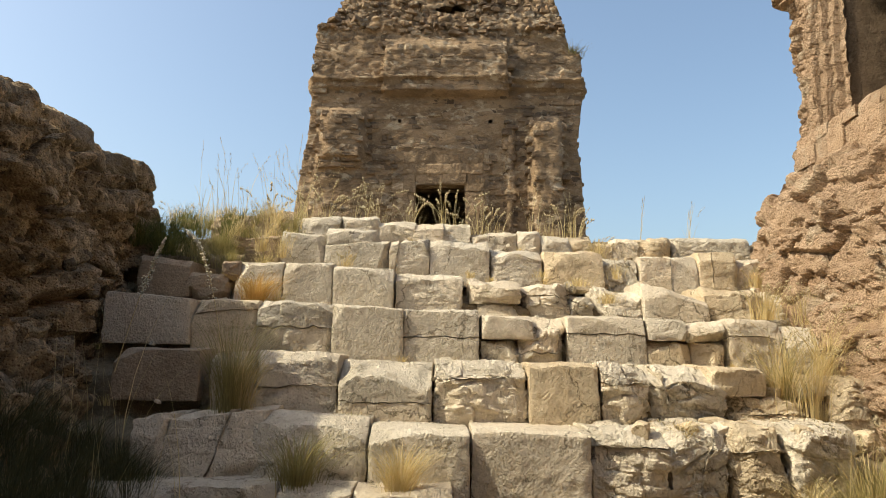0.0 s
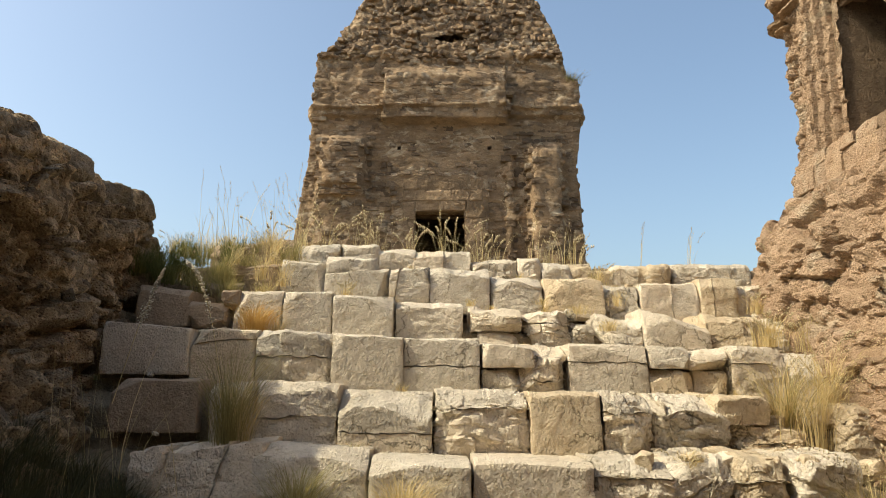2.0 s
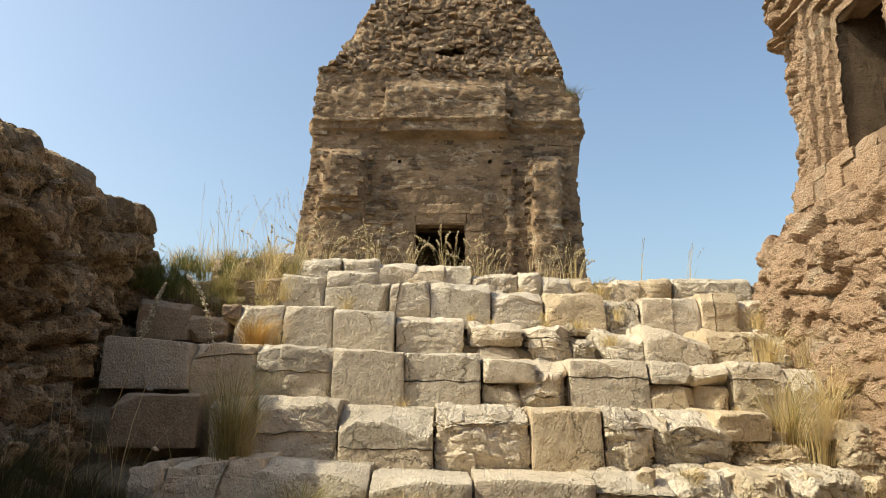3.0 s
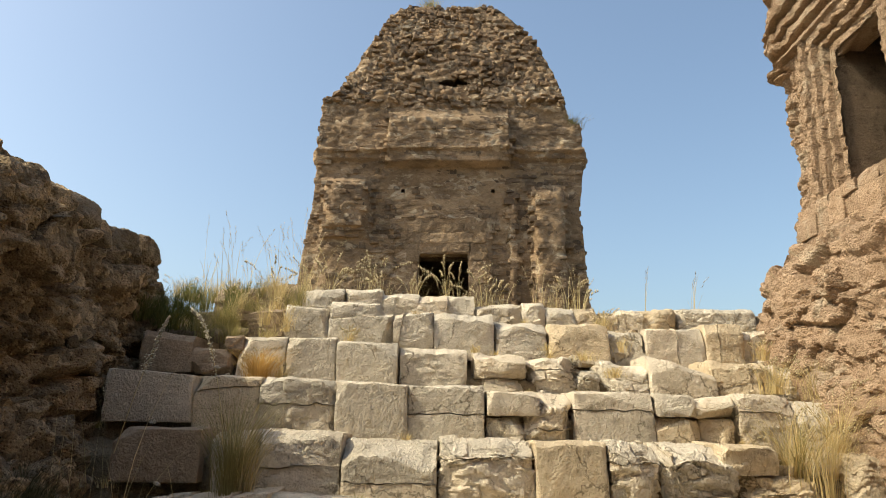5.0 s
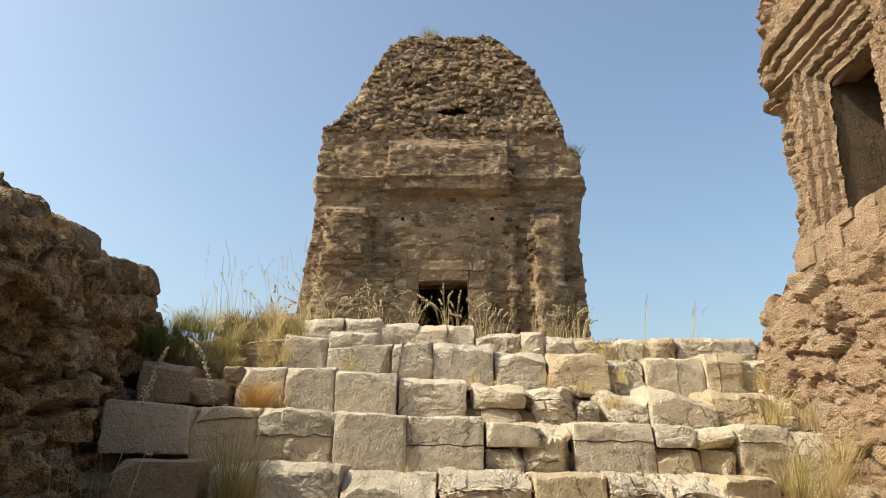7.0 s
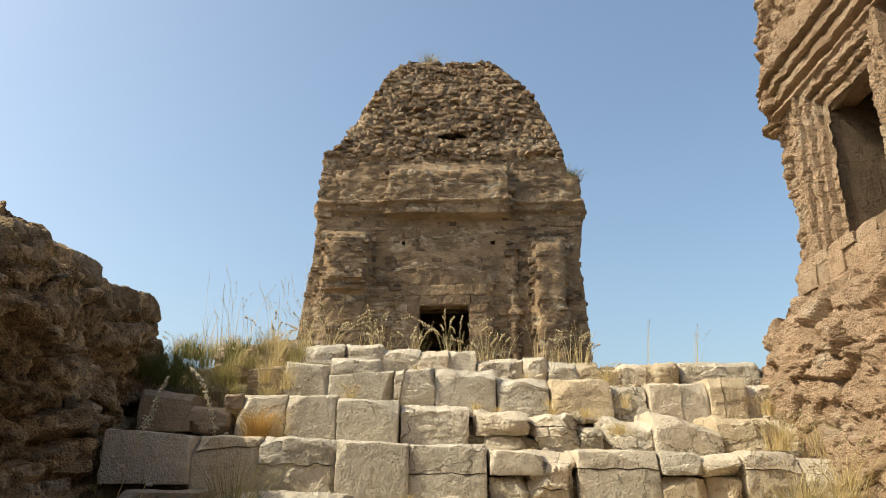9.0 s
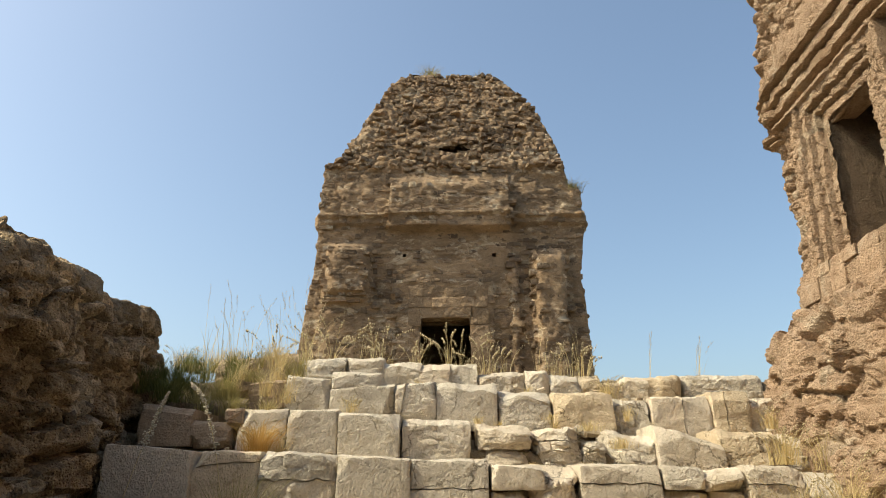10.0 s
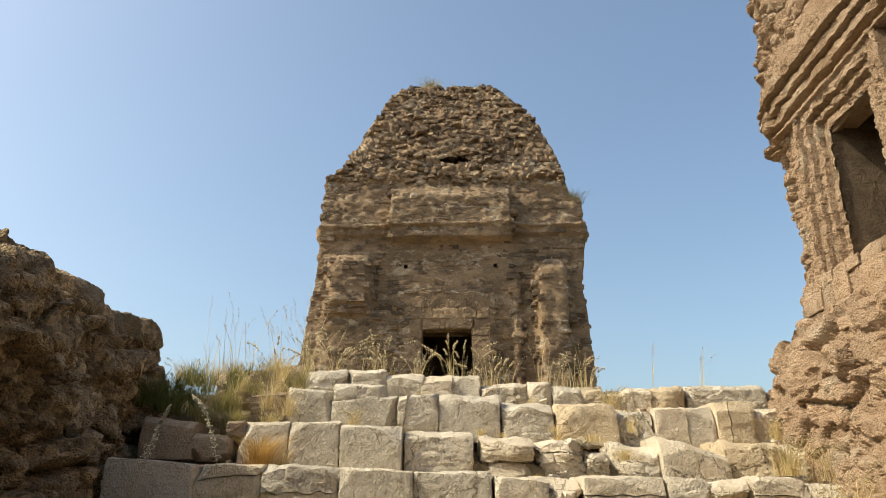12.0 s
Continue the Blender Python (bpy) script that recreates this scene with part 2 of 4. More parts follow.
def box_mesh(name, lo, hi, material):
    x0, y0, z0 = lo
    x1, y1, z1 = hi
    v = [(x0, y0, z0), (x1, y0, z0), (x1, y1, z0), (x0, y1, z0), (x0, y0, z1), (x1, y0, z1), (x1, y1, z1), (x0, y1, z1)]
    return mesh_of(name, v, [(3, 2, 1, 0), (4, 5, 6, 7), (0, 1, 5, 4), (1, 2, 6, 5), (2, 3, 7, 6), (3, 0, 4, 7)], material, False)


def box_grid(size, cnt):
    """Points and faces of a box with cnt cells along its sides."""
    verts, faces, index = [], [], {}
    for ax in range(3):
        u, w = (ax + 1) % 3, (ax + 2) % 3
        for side in (0, 1):
            ids = np.zeros((cnt[u] + 1, cnt[w] + 1), dtype=int)
            for a in range(cnt[u] + 1):
                for b in range(cnt[w] + 1):
                    key = [0, 0, 0]
                    key[ax], key[u], key[w] = side * cnt[ax], a, b
                    key = tuple(key)
                    if key not in index:
                        index[key] = len(verts)
                        verts.append([key[c] / cnt[c] - 0.5 for c in range(3)])
                    ids[a, b] = index[key]
            for a in range(cnt[u]):
                for b in range(cnt[w]):
                    q = (ids[a, b], ids[a + 1, b], ids[a + 1, b + 1], ids[a, b + 1])
                    faces.append(q if side else q[::-1])
    return np.array(verts) * size, faces


def cut_block(size, seed, n=9, chips=5, wear=0.03, lumpy=0.02, round_off=0.03, worn_front=0, clips=()):
    """Vertices and faces of a worn, squared stone: rounded edges, broken corners, uneven faces. size: its three sides."""
    rs = np.random.RandomState(seed)
    size = np.array(size, dtype=float)
    cnt = [max(3, int(round(n * k / size.max()))) for k in size]
    p, faces = box_grid(size, cnt)
    r = min(round_off, size.min() * 0.3)
    core = np.clip(p, -size / 2 + r, size / 2 - r)
    d = p - core
    ln = np.linalg.norm(d, axis=1)
    p = np.where(ln[:, None] > 1e-6, core + d / np.maximum(ln, 1e-6)[:, None] * np.minimum(ln, r)[:, None], p)
    for way, lim in clips:
        ax = int(np.argmax(np.abs(way)))
        over = p @ way - lim + 0.02 * fractal(p[:, [1, 2, 0]] * 6 + 3.1, 2, seed % 61) * (1 if way[ax] > 0 else -1)
        p[:, ax] -= np.where(over > 0, over, 0) / way[ax]
    for c in range(chips):
        way = rs.normal(size=3) * np.array([1, 0.8, 1])
        way[2] = abs(way[2]) * (1 if rs.rand() < 0.75 else -1)
        if c < worn_front:
            way = np.array([rs.normal(0, 0.35), -rs.uniform(0.4, 1.0), rs.uniform(0.5, 1.2)])
        way /= np.linalg.norm(way)
        reach = np.abs(way * size / 2).sum()
        lim = reach - min(wear * rs.uniform(0.6, 2.6) * (2.4 if c < worn_front else 1.0), 0.32 * size[2])
        over = p @ way - lim
        p = p - np.where(over > 0, over, 0)[:, None] * way
    off = rs.uniform(0, 50, 3)
    nrm = p / (size / 2)
    nrm = np.sign(nrm) * np.abs(nrm) ** 4
    nrm /= np.linalg.norm(nrm, axis=1)[:, None] + 1e-9
    bump = fractal(p * 5 + off, 4, seed % 97) * lumpy + fractal(p * 22 + off, 2, seed % 89) * lumpy * 0.45
    return p + nrm * bump[:, None], faces


# ---- ground ----
def ground_height(x, y):
    # floor and top rise behind the camera: unseen bank added against sky light
    floor = np.interp(y, [-40, -6.2, -3.8, -2.5, 0.5, 3.0, 4.6], [5.8, 5.6, 0.6, 0.0, 0.05, 0.42, 0.70])
    stair = np.interp(y, [4.6, 4.9, 8.3], [0.70, 0.5, 2.3])
    inner = np.where(y < 4.6, floor, stair)
    top = np.interp(y, [-40, -6, -3, 2, 9, 17, 30, 80, 300], [5.8, 5.6, 3.4, 2.9, 3.05, 3.65, 3.4, 2.0, -4.0])
    edge = np.clip((np.abs(x) - 3.7) / 0.8, 0, 1)
    gate = np.clip((y - 8.2) / 0.4, 0, 1)
    blend = np.maximum(edge, gate)
    return inner * (1 - blend) + top * blend


def build_ground():
    near_x = np.linspace(-9, 9, 181)
    near_y = np.linspace(-8, 26, 285)
    far = np.array([12, 16, 24, 40, 80, 160, 400, 1000, 2500.0])
    xs = np.concatenate([-far[::-1], near_x, far])
    ys = np.concatenate([-far[::-1], near_y, far[2:] + 8])
    X, Y = np.meshgrid(xs, ys)
    p = np.stack([X.ravel(), Y.ravel(), np.zeros(X.size)], 1)
    z = ground_height(p[:, 0], p[:, 1]) + 0.10 * fractal(p * 0.9, 4, 3) + 0.03 * fractal(p * 6, 3, 5)
    p[:, 2] = z
    ob = new("ground", mesh_of("ground", p, grid_faces(len(ys), len(xs)), SOIL))
    tagged(ob, "dry stony soil of the hill and the sunken way, with an added unseen bank blocking sky light", "ground", kind="structure")


build_ground()


# ---- rough walls along the way ----
def swept_wall(path, section, step, step_z, relief, hole=None, soften=1.0):
    """A wall face: a section of (height, outward offset) swept along a line in plan. relief(s, h, points) pushes it outward."""
    s, xy, nrm = polyline(path, step)
    sec = np.array(section, dtype=float)
    ln = np.concatenate([[0], np.cumsum(np.linalg.norm(np.diff(sec, axis=0), axis=1))])
    v = np.linspace(0, ln[-1], int(ln[-1] / step_z) + 1)
    zz, off = np.interp(v, ln, sec[:, 0]), np.interp(v, ln, sec[:, 1])
    dz, do = np.gradient(zz), np.gradient(off)
    k = np.sqrt(dz ** 2 + do ** 2) + 1e-9
    out_h, out_z = dz / k, -do / k
    S, V = np.meshgrid(s, v, indexing="ij")
    shape = S.shape
    P = np.zeros(shape + (3,))
    P[..., 0] = xy[:, 0:1] + nrm[:, 0:1] * off[None, :]
    P[..., 1] = xy[:, 1:2] + nrm[:, 1:2] * off[None, :]
    P[..., 2] = zz[None, :]
    N = np.zeros_like(P)
    N[..., 0], N[..., 1] = nrm[:, 0:1] * out_h[None, :], nrm[:, 1:2] * out_h[None, :]
    N[..., 2] = out_z[None, :]
    flat = P.reshape(-1, 3)
    d = relief(S.ravel(), flat).reshape(shape)
    e = np.pad(d, 1, mode="edge")
    d = d * (1 - soften) + soften * (e[1:-1, 1:-1] * 2 + e[:-2, 1:-1] + e[2:, 1:-1] + e[1:-1, :-2] + e[1:-1, 2:]) / 6
    d = d.ravel()
    Q = flat + N.reshape(-1, 3) * d[:, None]
    keep = None
    if hole is not None:
        mid = P[:-1, :-1] * 0.25 + P[1:, :-1] * 0.25 + P[:-1, 1:] * 0.25 + P[1:, 1:] * 0.25
        keep = ~hole(mid.reshape(-1, 3))
    return Q, grid_faces(shape[0], shape[1], keep)


def relief_conglomerate(s, p):
    """Great rounded masses in rough beds, smaller lumps in them, and hollows."""
    warp = 0.5 * fractal(p * 1.7, 3, 12)[:, None]
    f1, f2, tag = cells(p * np.array([1.5, 1.5, 2.5]) + warp, 16)
    d = 0.22 * fractal(p * 1.0, 4, 11) + 0.26 * (tag - 0.5) * np.clip((f2 - f1) / 0.12, 0, 1) - 0.18 * np.clip(1 - (f2 - f1) / 0.09, 0, 1)
    g1, g2, tag = cells(p * np.array([4.2, 4.2, 6.0]) + 1.3 * warp, 13)
    d += 0.12 * (tag - 0.4) * np.clip((g2 - g1) / 0.15, 0, 1) - 0.05 * np.clip(1 - (g2 - g1) / 0.1, 0, 1)
    h1, h2, tag = cells(p * 10 + 2.0 * warp, 29)
    d += 0.03 * (tag - 0.5) * np.clip((h2 - h1) / 0.3, 0, 1) + 0.07 * fractal(p * 8, 5, 19)
    return d - 0.35 * np.clip(fractal(p * 5.5, 2, 23) - 0.32, 0, 1) - 0.22 * np.clip(fractal(p * 13, 2, 25) - 0.26, 0, 1)


def bed_stones(name, places, count, sizes, thing, materials, seed, flat=0.7, round_off=0.1, turn=0.4, sink=0.0):
    """Stones set in a rough face, sunk to about half."""
    rs = np.random.RandomState(seed)
    kinds = []
    for k in range(8):
        v, f = cut_block((1, 1, 1), seed * 50 + k, 9, 16, 0.14, 0.06, round_off)
        kinds.append(mesh_of(name, v, f, materials[k % len(materials)]))
    for i in range(count):
        ob = part(name, kinds[rs.randint(8)], thing)
        r = sizes[0] + (sizes[1] - sizes[0]) * rs.rand() ** 2.2
        at = places[rs.randint(len(places))]
        ob.location = (at[0] + (sink if at[0] > 0 else -sink), at[1], at[2] - sink * 0.3)
        ob.rotation_euler = rs.uniform(-turn, turn, 3) * np.array([1, 1, 3])
        ob.scale = (r * rs.uniform(0.8, 1.2), r * rs.uniform(0.9, 1.5), r * flat * rs.uniform(0.7, 1.2))


def build_left_wall():
    section = [(0.2, 1.25), (0.8, 0.85), (1.3, 0.45), (1.8, 0.08), (2.3, 0.0), (2.7, 0.1), (3.0, 0.1), (3.36, 0.02), (3.53, -0.2), (3.53, -1.2), (3.1, -2.6)]
    thing = new("rubble_wall")
    tagged(thing, "collapsed brown conglomerate rubble wall beside the steps, in shade, with added unseen stretches blocking light", "wall", kind="structure")
    # unseen taller stretches left of and behind the camera, added to block light
    tall = [(z * 1.9 if z > 1.0 else z, o) for z, o in section]
    for path, sec, step in (([(-3.1, 2.3), (-3.05, 5.5), (-3.12, 7.9), (-3.55, 8.3), (-5.0, 8.6)], section, 0.022), ([(-3.6, -9.0), (-3.5, 0.0), (-3.45, 1.6), (-3.9, 2.2), (-6.0, 2.5)], tall, 0.08), ([(5.5, -3.2), (0.0, -3.4), (-5.0, -3.2)], tall, 0.08)):
        q, f = swept_wall(path, sec, step, step, relief_conglomerate, None, 0.35)
        part("rubble_face", mesh_of("rubble_face", q, [a[::-1] for a in f], CONGLOMERATE, crisp=34), thing)
        if step < 0.05:
            bed_stones("cobble", q[q[:, 2] > 1.2], 110, (0.05, 0.24), thing, (CONGLOMERATE, GREY_STONE), 31, 0.75, 0.25, 0.4, 0.05)
    # boulders along the broken top: place and size
    for n, (x, y, z, sx, sy, sz) in enumerate(CREST):
        v, fc = cut_block((sx, sy, sz), 60 + n, 30, 14, 0.12 * sz, 0.22 * sz, 0.35 * sz)
        ob = part("boulder", mesh_of("boulder", v, fc, GREY_STONE if n % 2 else CONGLOMERATE, crisp=30), thing)
        ob.location, ob.rotation_euler = (x, y, z), (0.1 * (n % 3 - 1), 0.12 * (n % 2), 0.5 * n)


CREST = [(-3.42, 4.95, 3.49, 0.5, 0.5, 0.34), (-3.32, 5.3, 3.51, 0.34, 0.38, 0.3), (-3.3, 5.75, 3.55, 0.34, 0.4, 0.29), (-3.32, 6.18, 3.53, 0.36, 0.46, 0.28),
         (-3.34, 6.55, 3.47, 0.42, 0.36, 0.26), (-3.33, 6.95, 3.5, 0.44, 0.56, 0.3), (-3.34, 7.45, 3.52, 0.44, 0.6, 0.32), (-3.4, 7.85, 3.45, 0.42, 0.42, 0.3)]


build_left_wall()


# ---- ruined building beside the steps ----
WIN_Y0, WIN_Y1, WIN_Z0, WIN_Z1 = 5.9, 6.67, 3.96, 5.40
UPPER_X = 3.9


def relief_podium(s, p):
    q = p * np.array([1, 1, 2.0])
    warp = 0.22 * fractal(p * 5, 3, 32)[:, None]
    f1, f2, tag = cells(q * 1.5 + warp, 33)
    d = 0.12 * fractal(p * 1.2, 4, 31) + 0.20 * (tag - 0.5) * np.clip((f2 - f1) / 0.10, 0, 1) - 0.10 * np.clip(1 - (f2 - f1) / 0.07, 0, 1)
    g1, g2, tag = cells(q * 4.0 + 1.4 * warp, 37)
    d += 0.07 * (tag - 0.5) * np.clip((g2 - g1) / 0.12, 0, 1) - 0.03 * np.clip(1 - (g2 - g1) / 0.08, 0, 1) + 0.045 * fractal(p * np.array([9, 9, 13]), 4, 39)
    bed = (p[:, 2] * 3.2 + 0.8 * fractal(p * 0.8, 3, 41)) % 1.0
    d += 0.035 * (bed ** 0.5 - 0.6) * (0.5 + smooth_noise(p * 1.7, 44))
    return 0.8 * d - 0.2 * np.clip(fractal(q * 3.0, 2, 43) - 0.36, 0, 1)


def relief_upper(s, p):
    """Window frame of stepped bands, plain pilaster, cornice of three bands, rough core above; worn all over."""
    y, z = p[:, 1], p[:, 2]
    face = p[:, 0] < UPPER_X + 0.25
    out = np.maximum(np.maximum(WIN_Y0 - y, y - WIN_Y1), z - WIN_Z1)
    d = np.zeros(len(p))
    frame_zone = face & (out > -0.02) & (z < 5.9)
    edge = out + 0.014 * fractal(p * 5, 4, 63)
    bands = np.select([edge < 0.09, edge < 0.12, edge < 0.20, edge < 0.225, edge < 0.33, edge < 0.36, edge < 0.45, edge < 0.53, edge < 0.68], [0.05, 0.02, 0.10, 0.06, 0.15, 0.08, 0.18, 0.01, 0.11], 0.07)
    bands = np.maximum(bands, 0.04 * (out < 0.03))
    d = np.where(frame_zone, bands, d)
    h = z + 0.014 * fractal(p * 5, 4, 65)
    cornice = np.select([h < 5.78, h < 5.81, h < 5.88, h < 5.98, h < 6.01, h < 6.12, h < 6.15, h < 6.30, h < 6.36], [0.19, 0.12, 0.08, 0.20, 0.14, 0.25, 0.18, 0.32, 0.12], 0.15)
    d = np.where(z > 5.74, cornice, d)
    d = d - 0.13 * np.clip(fractal(p * 3.4, 4, 69) - 0.28, 0, 0.6) - 0.05 * np.clip(fractal(p * 11, 2, 70) - 0.3, 0, 1)
    d = d - np.where(frame_zone & (np.abs(((z * 2.9 + 0.5 * fractal(p * 1.5, 2, 72)) % 1) - 0.5) > 0.48), 0.016, 0)
    over = np.clip((z - 5.6) / 0.25, 0, 1) * np.clip((y - 7.3) / 0.4, 0, 1)
    d = d - 0.10 * over - 0.10 * (z < 5.65) * np.clip((y - 7.5) / 0.2, 0, 1)
    worn = np.clip((y - 7.3) / 0.3, 0.05, 1) + np.clip((z - 6.6) / 0.5, 0, 0.9)
    worn = np.minimum(worn, 1.2)
    rag = 0.18 * fractal(p * 2.2, 4, 51) + 0.12 * (cobbles(p * np.array([4, 4, 6.5]), 53) - 0.4)
    d = d + worn * rag + 0.018 * fractal(p * 9, 3, 57) + 0.012 * fractal(p * 30, 2, 59) + 0.02 * blocky(p * 5, 67) * (z < 5.74)
    joints = np.abs(((z * 3.1 + 0.2 * fractal(p * 0.9, 2, 61)) % 1) - 0.5) > 0.47
    return d - np.where(joints & ~frame_zone, 0.018, 0)


def in_window(p):
    return (p[:, 0] < UPPER_X + 0.3) & (p[:, 1] > WIN_Y0) & (p[:, 1] < WIN_Y1) & (p[:, 2] > WIN_Z0) & (p[:, 2] < WIN_Z1)


def build_right_building():
    thing = new("ruined_building")
    tagged(thing, "ruined tan stone building with a moulded window frame and rubble base", "building", kind="structure")
    low = [(0.1, 0.35), (0.9, 0.22), (1.6, 0.10), (2.4, 0.04), (3.0, 0.0), (3.3, -0.12), (3.46, -0.32), (3.50, -0.9)]
    for path, step in (([(7.0, 8.0), (3.8, 8.06), (3.36, 7.92), (3.24, 7.3), (3.24, 5.0), (3.2, 2.8)], 0.021), ([(3.2, 2.9), (3.3, 0.0), (3.6, -9.0)], 0.09)):
        q, f = swept_wall(path, low, step, step, relief_podium, None, 0.15)
        part("rubble_base", mesh_of("rubble_base", q, [a[::-1] for a in f], TAN_ROCK, False), thing, "eroded tan rubble base")
        if step < 0.05:
            bed_stones("rubble_stone", q[(q[:, 2] > 1.0) & (q[:, 0] < 3.6)], 80, (0.06, 0.22), thing, (TAN_ROCK,), 37, 0.65, 0.03, 0.25, 0.05)
    up = [(3.4, 0.0), (9.2, 0.0), (9.3, -0.8)]
    q, f = swept_wall([(8.0, 8.0), (UPPER_X + 0.1, 7.9), (UPPER_X, 7.79), (UPPER_X, 4.4)], up, 0.016, 0.016, relief_upper, in_window, 0.0)
    part("wall_face", mesh_of("wall_face", q, [a[::-1] for a in f], TAN_ROCK, False), thing)
    q, f = swept_wall([(UPPER_X, 4.45), (UPPER_X, 2.0), (UPPER_X + 4, 1.9)], up, 0.09, 0.09, relief_upper)
    part("wall_face", mesh_of("wall_face_near", q, [a[::-1] for a in f], TAN_ROCK), thing)
    # reveals of the window, and the dark chamber behind it
    i = UPPER_X + 0.06
    o = UPPER_X - 0.035
    for name, lo, hi in (("jamb", (o, WIN_Y0 - 0.25, WIN_Z0 - 0.1), (i, WIN_Y0 + 0.015, WIN_Z1 + 0.1)), 
                         ("lintel", (o, WIN_Y0 - 0.3, WIN_Z1 - 0.015), (i, WIN_Y1 + 0.3, WIN_Z1 + 0.3)), ("sill", (o - 0.06, WIN_Y0 - 0.3, WIN_Z0 - 0.3), (i, WIN_Y1 + 0.3, WIN_Z0 - 0.004))):
        size = [b - a for a, b in zip(lo, hi)]
        v, fc = cut_block(size, 5, 40, 10, 0.03, 0.035, 0.015)
        part(name, mesh_of(name, v + np.array([(a + b) / 2 for a, b in zip(lo, hi)]), fc, TAN_ROCK), thing)
    for lo, hi in (((i, 2.2, 3.2), (i + 0.2, WIN_Y0 - 0.01, 8.6)), ((i, WIN_Y1 + 0.22, 3.2), (i + 0.2, 7.6, 8.6)), ((i + 0.004, WIN_Y0, 3.2), (i + 0.2, WIN_Y1 + 0.21, WIN_Z0 - 0.02)), ((i + 0.004, WIN_Y0, WIN_Z1 + 0.02), (i + 0.2, WIN_Y1 + 0.21, 8.6)),
                   ((i, 2.0, 3.2), (8.0, 2.19, 8.6)), ((i, 7.61, 3.2), (8.0, 7.8, 8.6)), ((7.8, 2.2, 3.2), (8.0, 7.6, 8.6)), ((i, 2.0, 8.61), (8.0, 7.8, 8.8))):
        part("inner_wall", box_mesh("inner_wall", lo, hi, TAN_ROCK), thing)
    # deep reveal of squared stones at the far side of the window
    rs = np.random.RandomState(4)
    z = WIN_Z0 - 0.1
    while z < WIN_Z1 + 0.05:
        h, x = rs.uniform(0.12, 0.22), UPPER_X - 0.03
        while x < UPPER_X + 1.5:
            w = rs.uniform(0.25, 0.55)
            v, fc = cut_block((w, 0.3, h), rs.randint(9999), 6, 0, 0.003, 0.004, 0.0008)
            part("reveal_stone", mesh_of("reveal_stone", v + np.array([x + w / 2, WIN_Y1 + 0.17, z + h / 2]), fc, SHADED_INNER_STONE, False), thing)
            x += w
        z += h
    part("reveal_core", box_mesh("reveal_core", (UPPER_X + 0.02, WIN_Y1 + 0.03, WIN_Z0 - 0.1), (UPPER_X + 1.6, WIN_Y1 + 0.2, WIN_Z1 + 0.25), SHADED_INNER_STONE), thing)
    # ashlar course under the window
    y = 7.45
    while y > 2.6:
        w = rs.uniform(0.2, 0.5)
        for z0, z1 in ((3.44, 3.62), (3.62, 3.83), (3.83, 3.95)):
            v, fc = cut_block((0.5, w - 0.002, z1 - z0 - 0.001), rs.randint(9999), 24, 4, 0.008, 0.02, 0.006)
            part("ashlar_block", mesh_of("ashlar_block", v + np.array([UPPER_X + 0.02 + rs.uniform(-0.015, 0.015), y - w / 2, (z0 + z1) / 2]), fc, TAN_ROCK, crisp=24), thing)
        y -= w


build_right_building()


# ---- tower ----
TOWER_Y, TOWER_DEPTH = 17.0, 6.6
T_Z = [3.3, 5.0, 6.2, 6.9, 8.2, 8.5, 9.1, 9.2, 9.9, 10.0, 10.3, 11.0, 12.0, 12.9, 13.45, 13.6]
T_L = [3.56, 3.52, 3.37, 3.26, 3.19, 3.18, 3.17, 3.16, 3.10, 2.78, 2.62, 2.38, 1.95, 1.62, 1.28, 1.0]
T_R = [3.4, 3.32, 3.28, 3.17, 3.36, 3.30, 3.30, 3.04, 2.88, 2.86, 2.84, 2.66, 2.32, 1.75, 1.30, 1.0]
T_BACK = [0, 0, 0, 0, 0, 0, 0, 0.03, 0.08, 0.15, 0.32, 0.55, 0.95, 1.4, 1.75, 2.1]
DOOR_X0, DOOR_X1, DOOR_Z1 = -0.67, 0.53, 5.83
PUTLOGS = [(-1.06, 7.40), (1.10, 7.38)]


def tower_relief(x, z, p):
    """How far the front of the tower stands out at x, z."""
    d = np.zeros(len(x))
    d += 0.28 * ((x > -1.46) & (x < 1.52) & (z > 8.05) & (z < 9.55)) * (1 - np.clip((z - 9.2) / 0.35, 0, 1))
    d += 0.10 * ((np.abs(x) > 1.4) & (z > 8.18) & (z < 8.5)) + 0.08 * ((z > 8.36) & (z < 8.44))
    lump = np.clip(1 - ((x + 2.42) / 0.62) ** 4, 0, 1) * np.clip((z - 6.15) / 0.3, 0, 1) * np.clip((7.75 - z) / 0.3, 0, 1)
    d += 0.42 * lump + 0.15 * np.clip(1 - ((x + 2.5) / 0.7) ** 4, 0, 1) * (z < 6.3)
    d += 0.42 * np.clip(1 - ((x - 2.42) / 0.42) ** 6, 0, 1) * np.clip((7.6 - z) / 0.4, 0, 1)
    d += 0.07 * ((np.abs(x + 0.07) < 1.15) & (z < 6.75))
    d += 0.10 * ((x > 1.52) & (x < 1.66) & (z < 7.4))
    return d


def tower_point(x, z):
    """A place on the smooth front: its y."""
    return TOWER_Y + np.interp(z, T_Z, T_BACK)


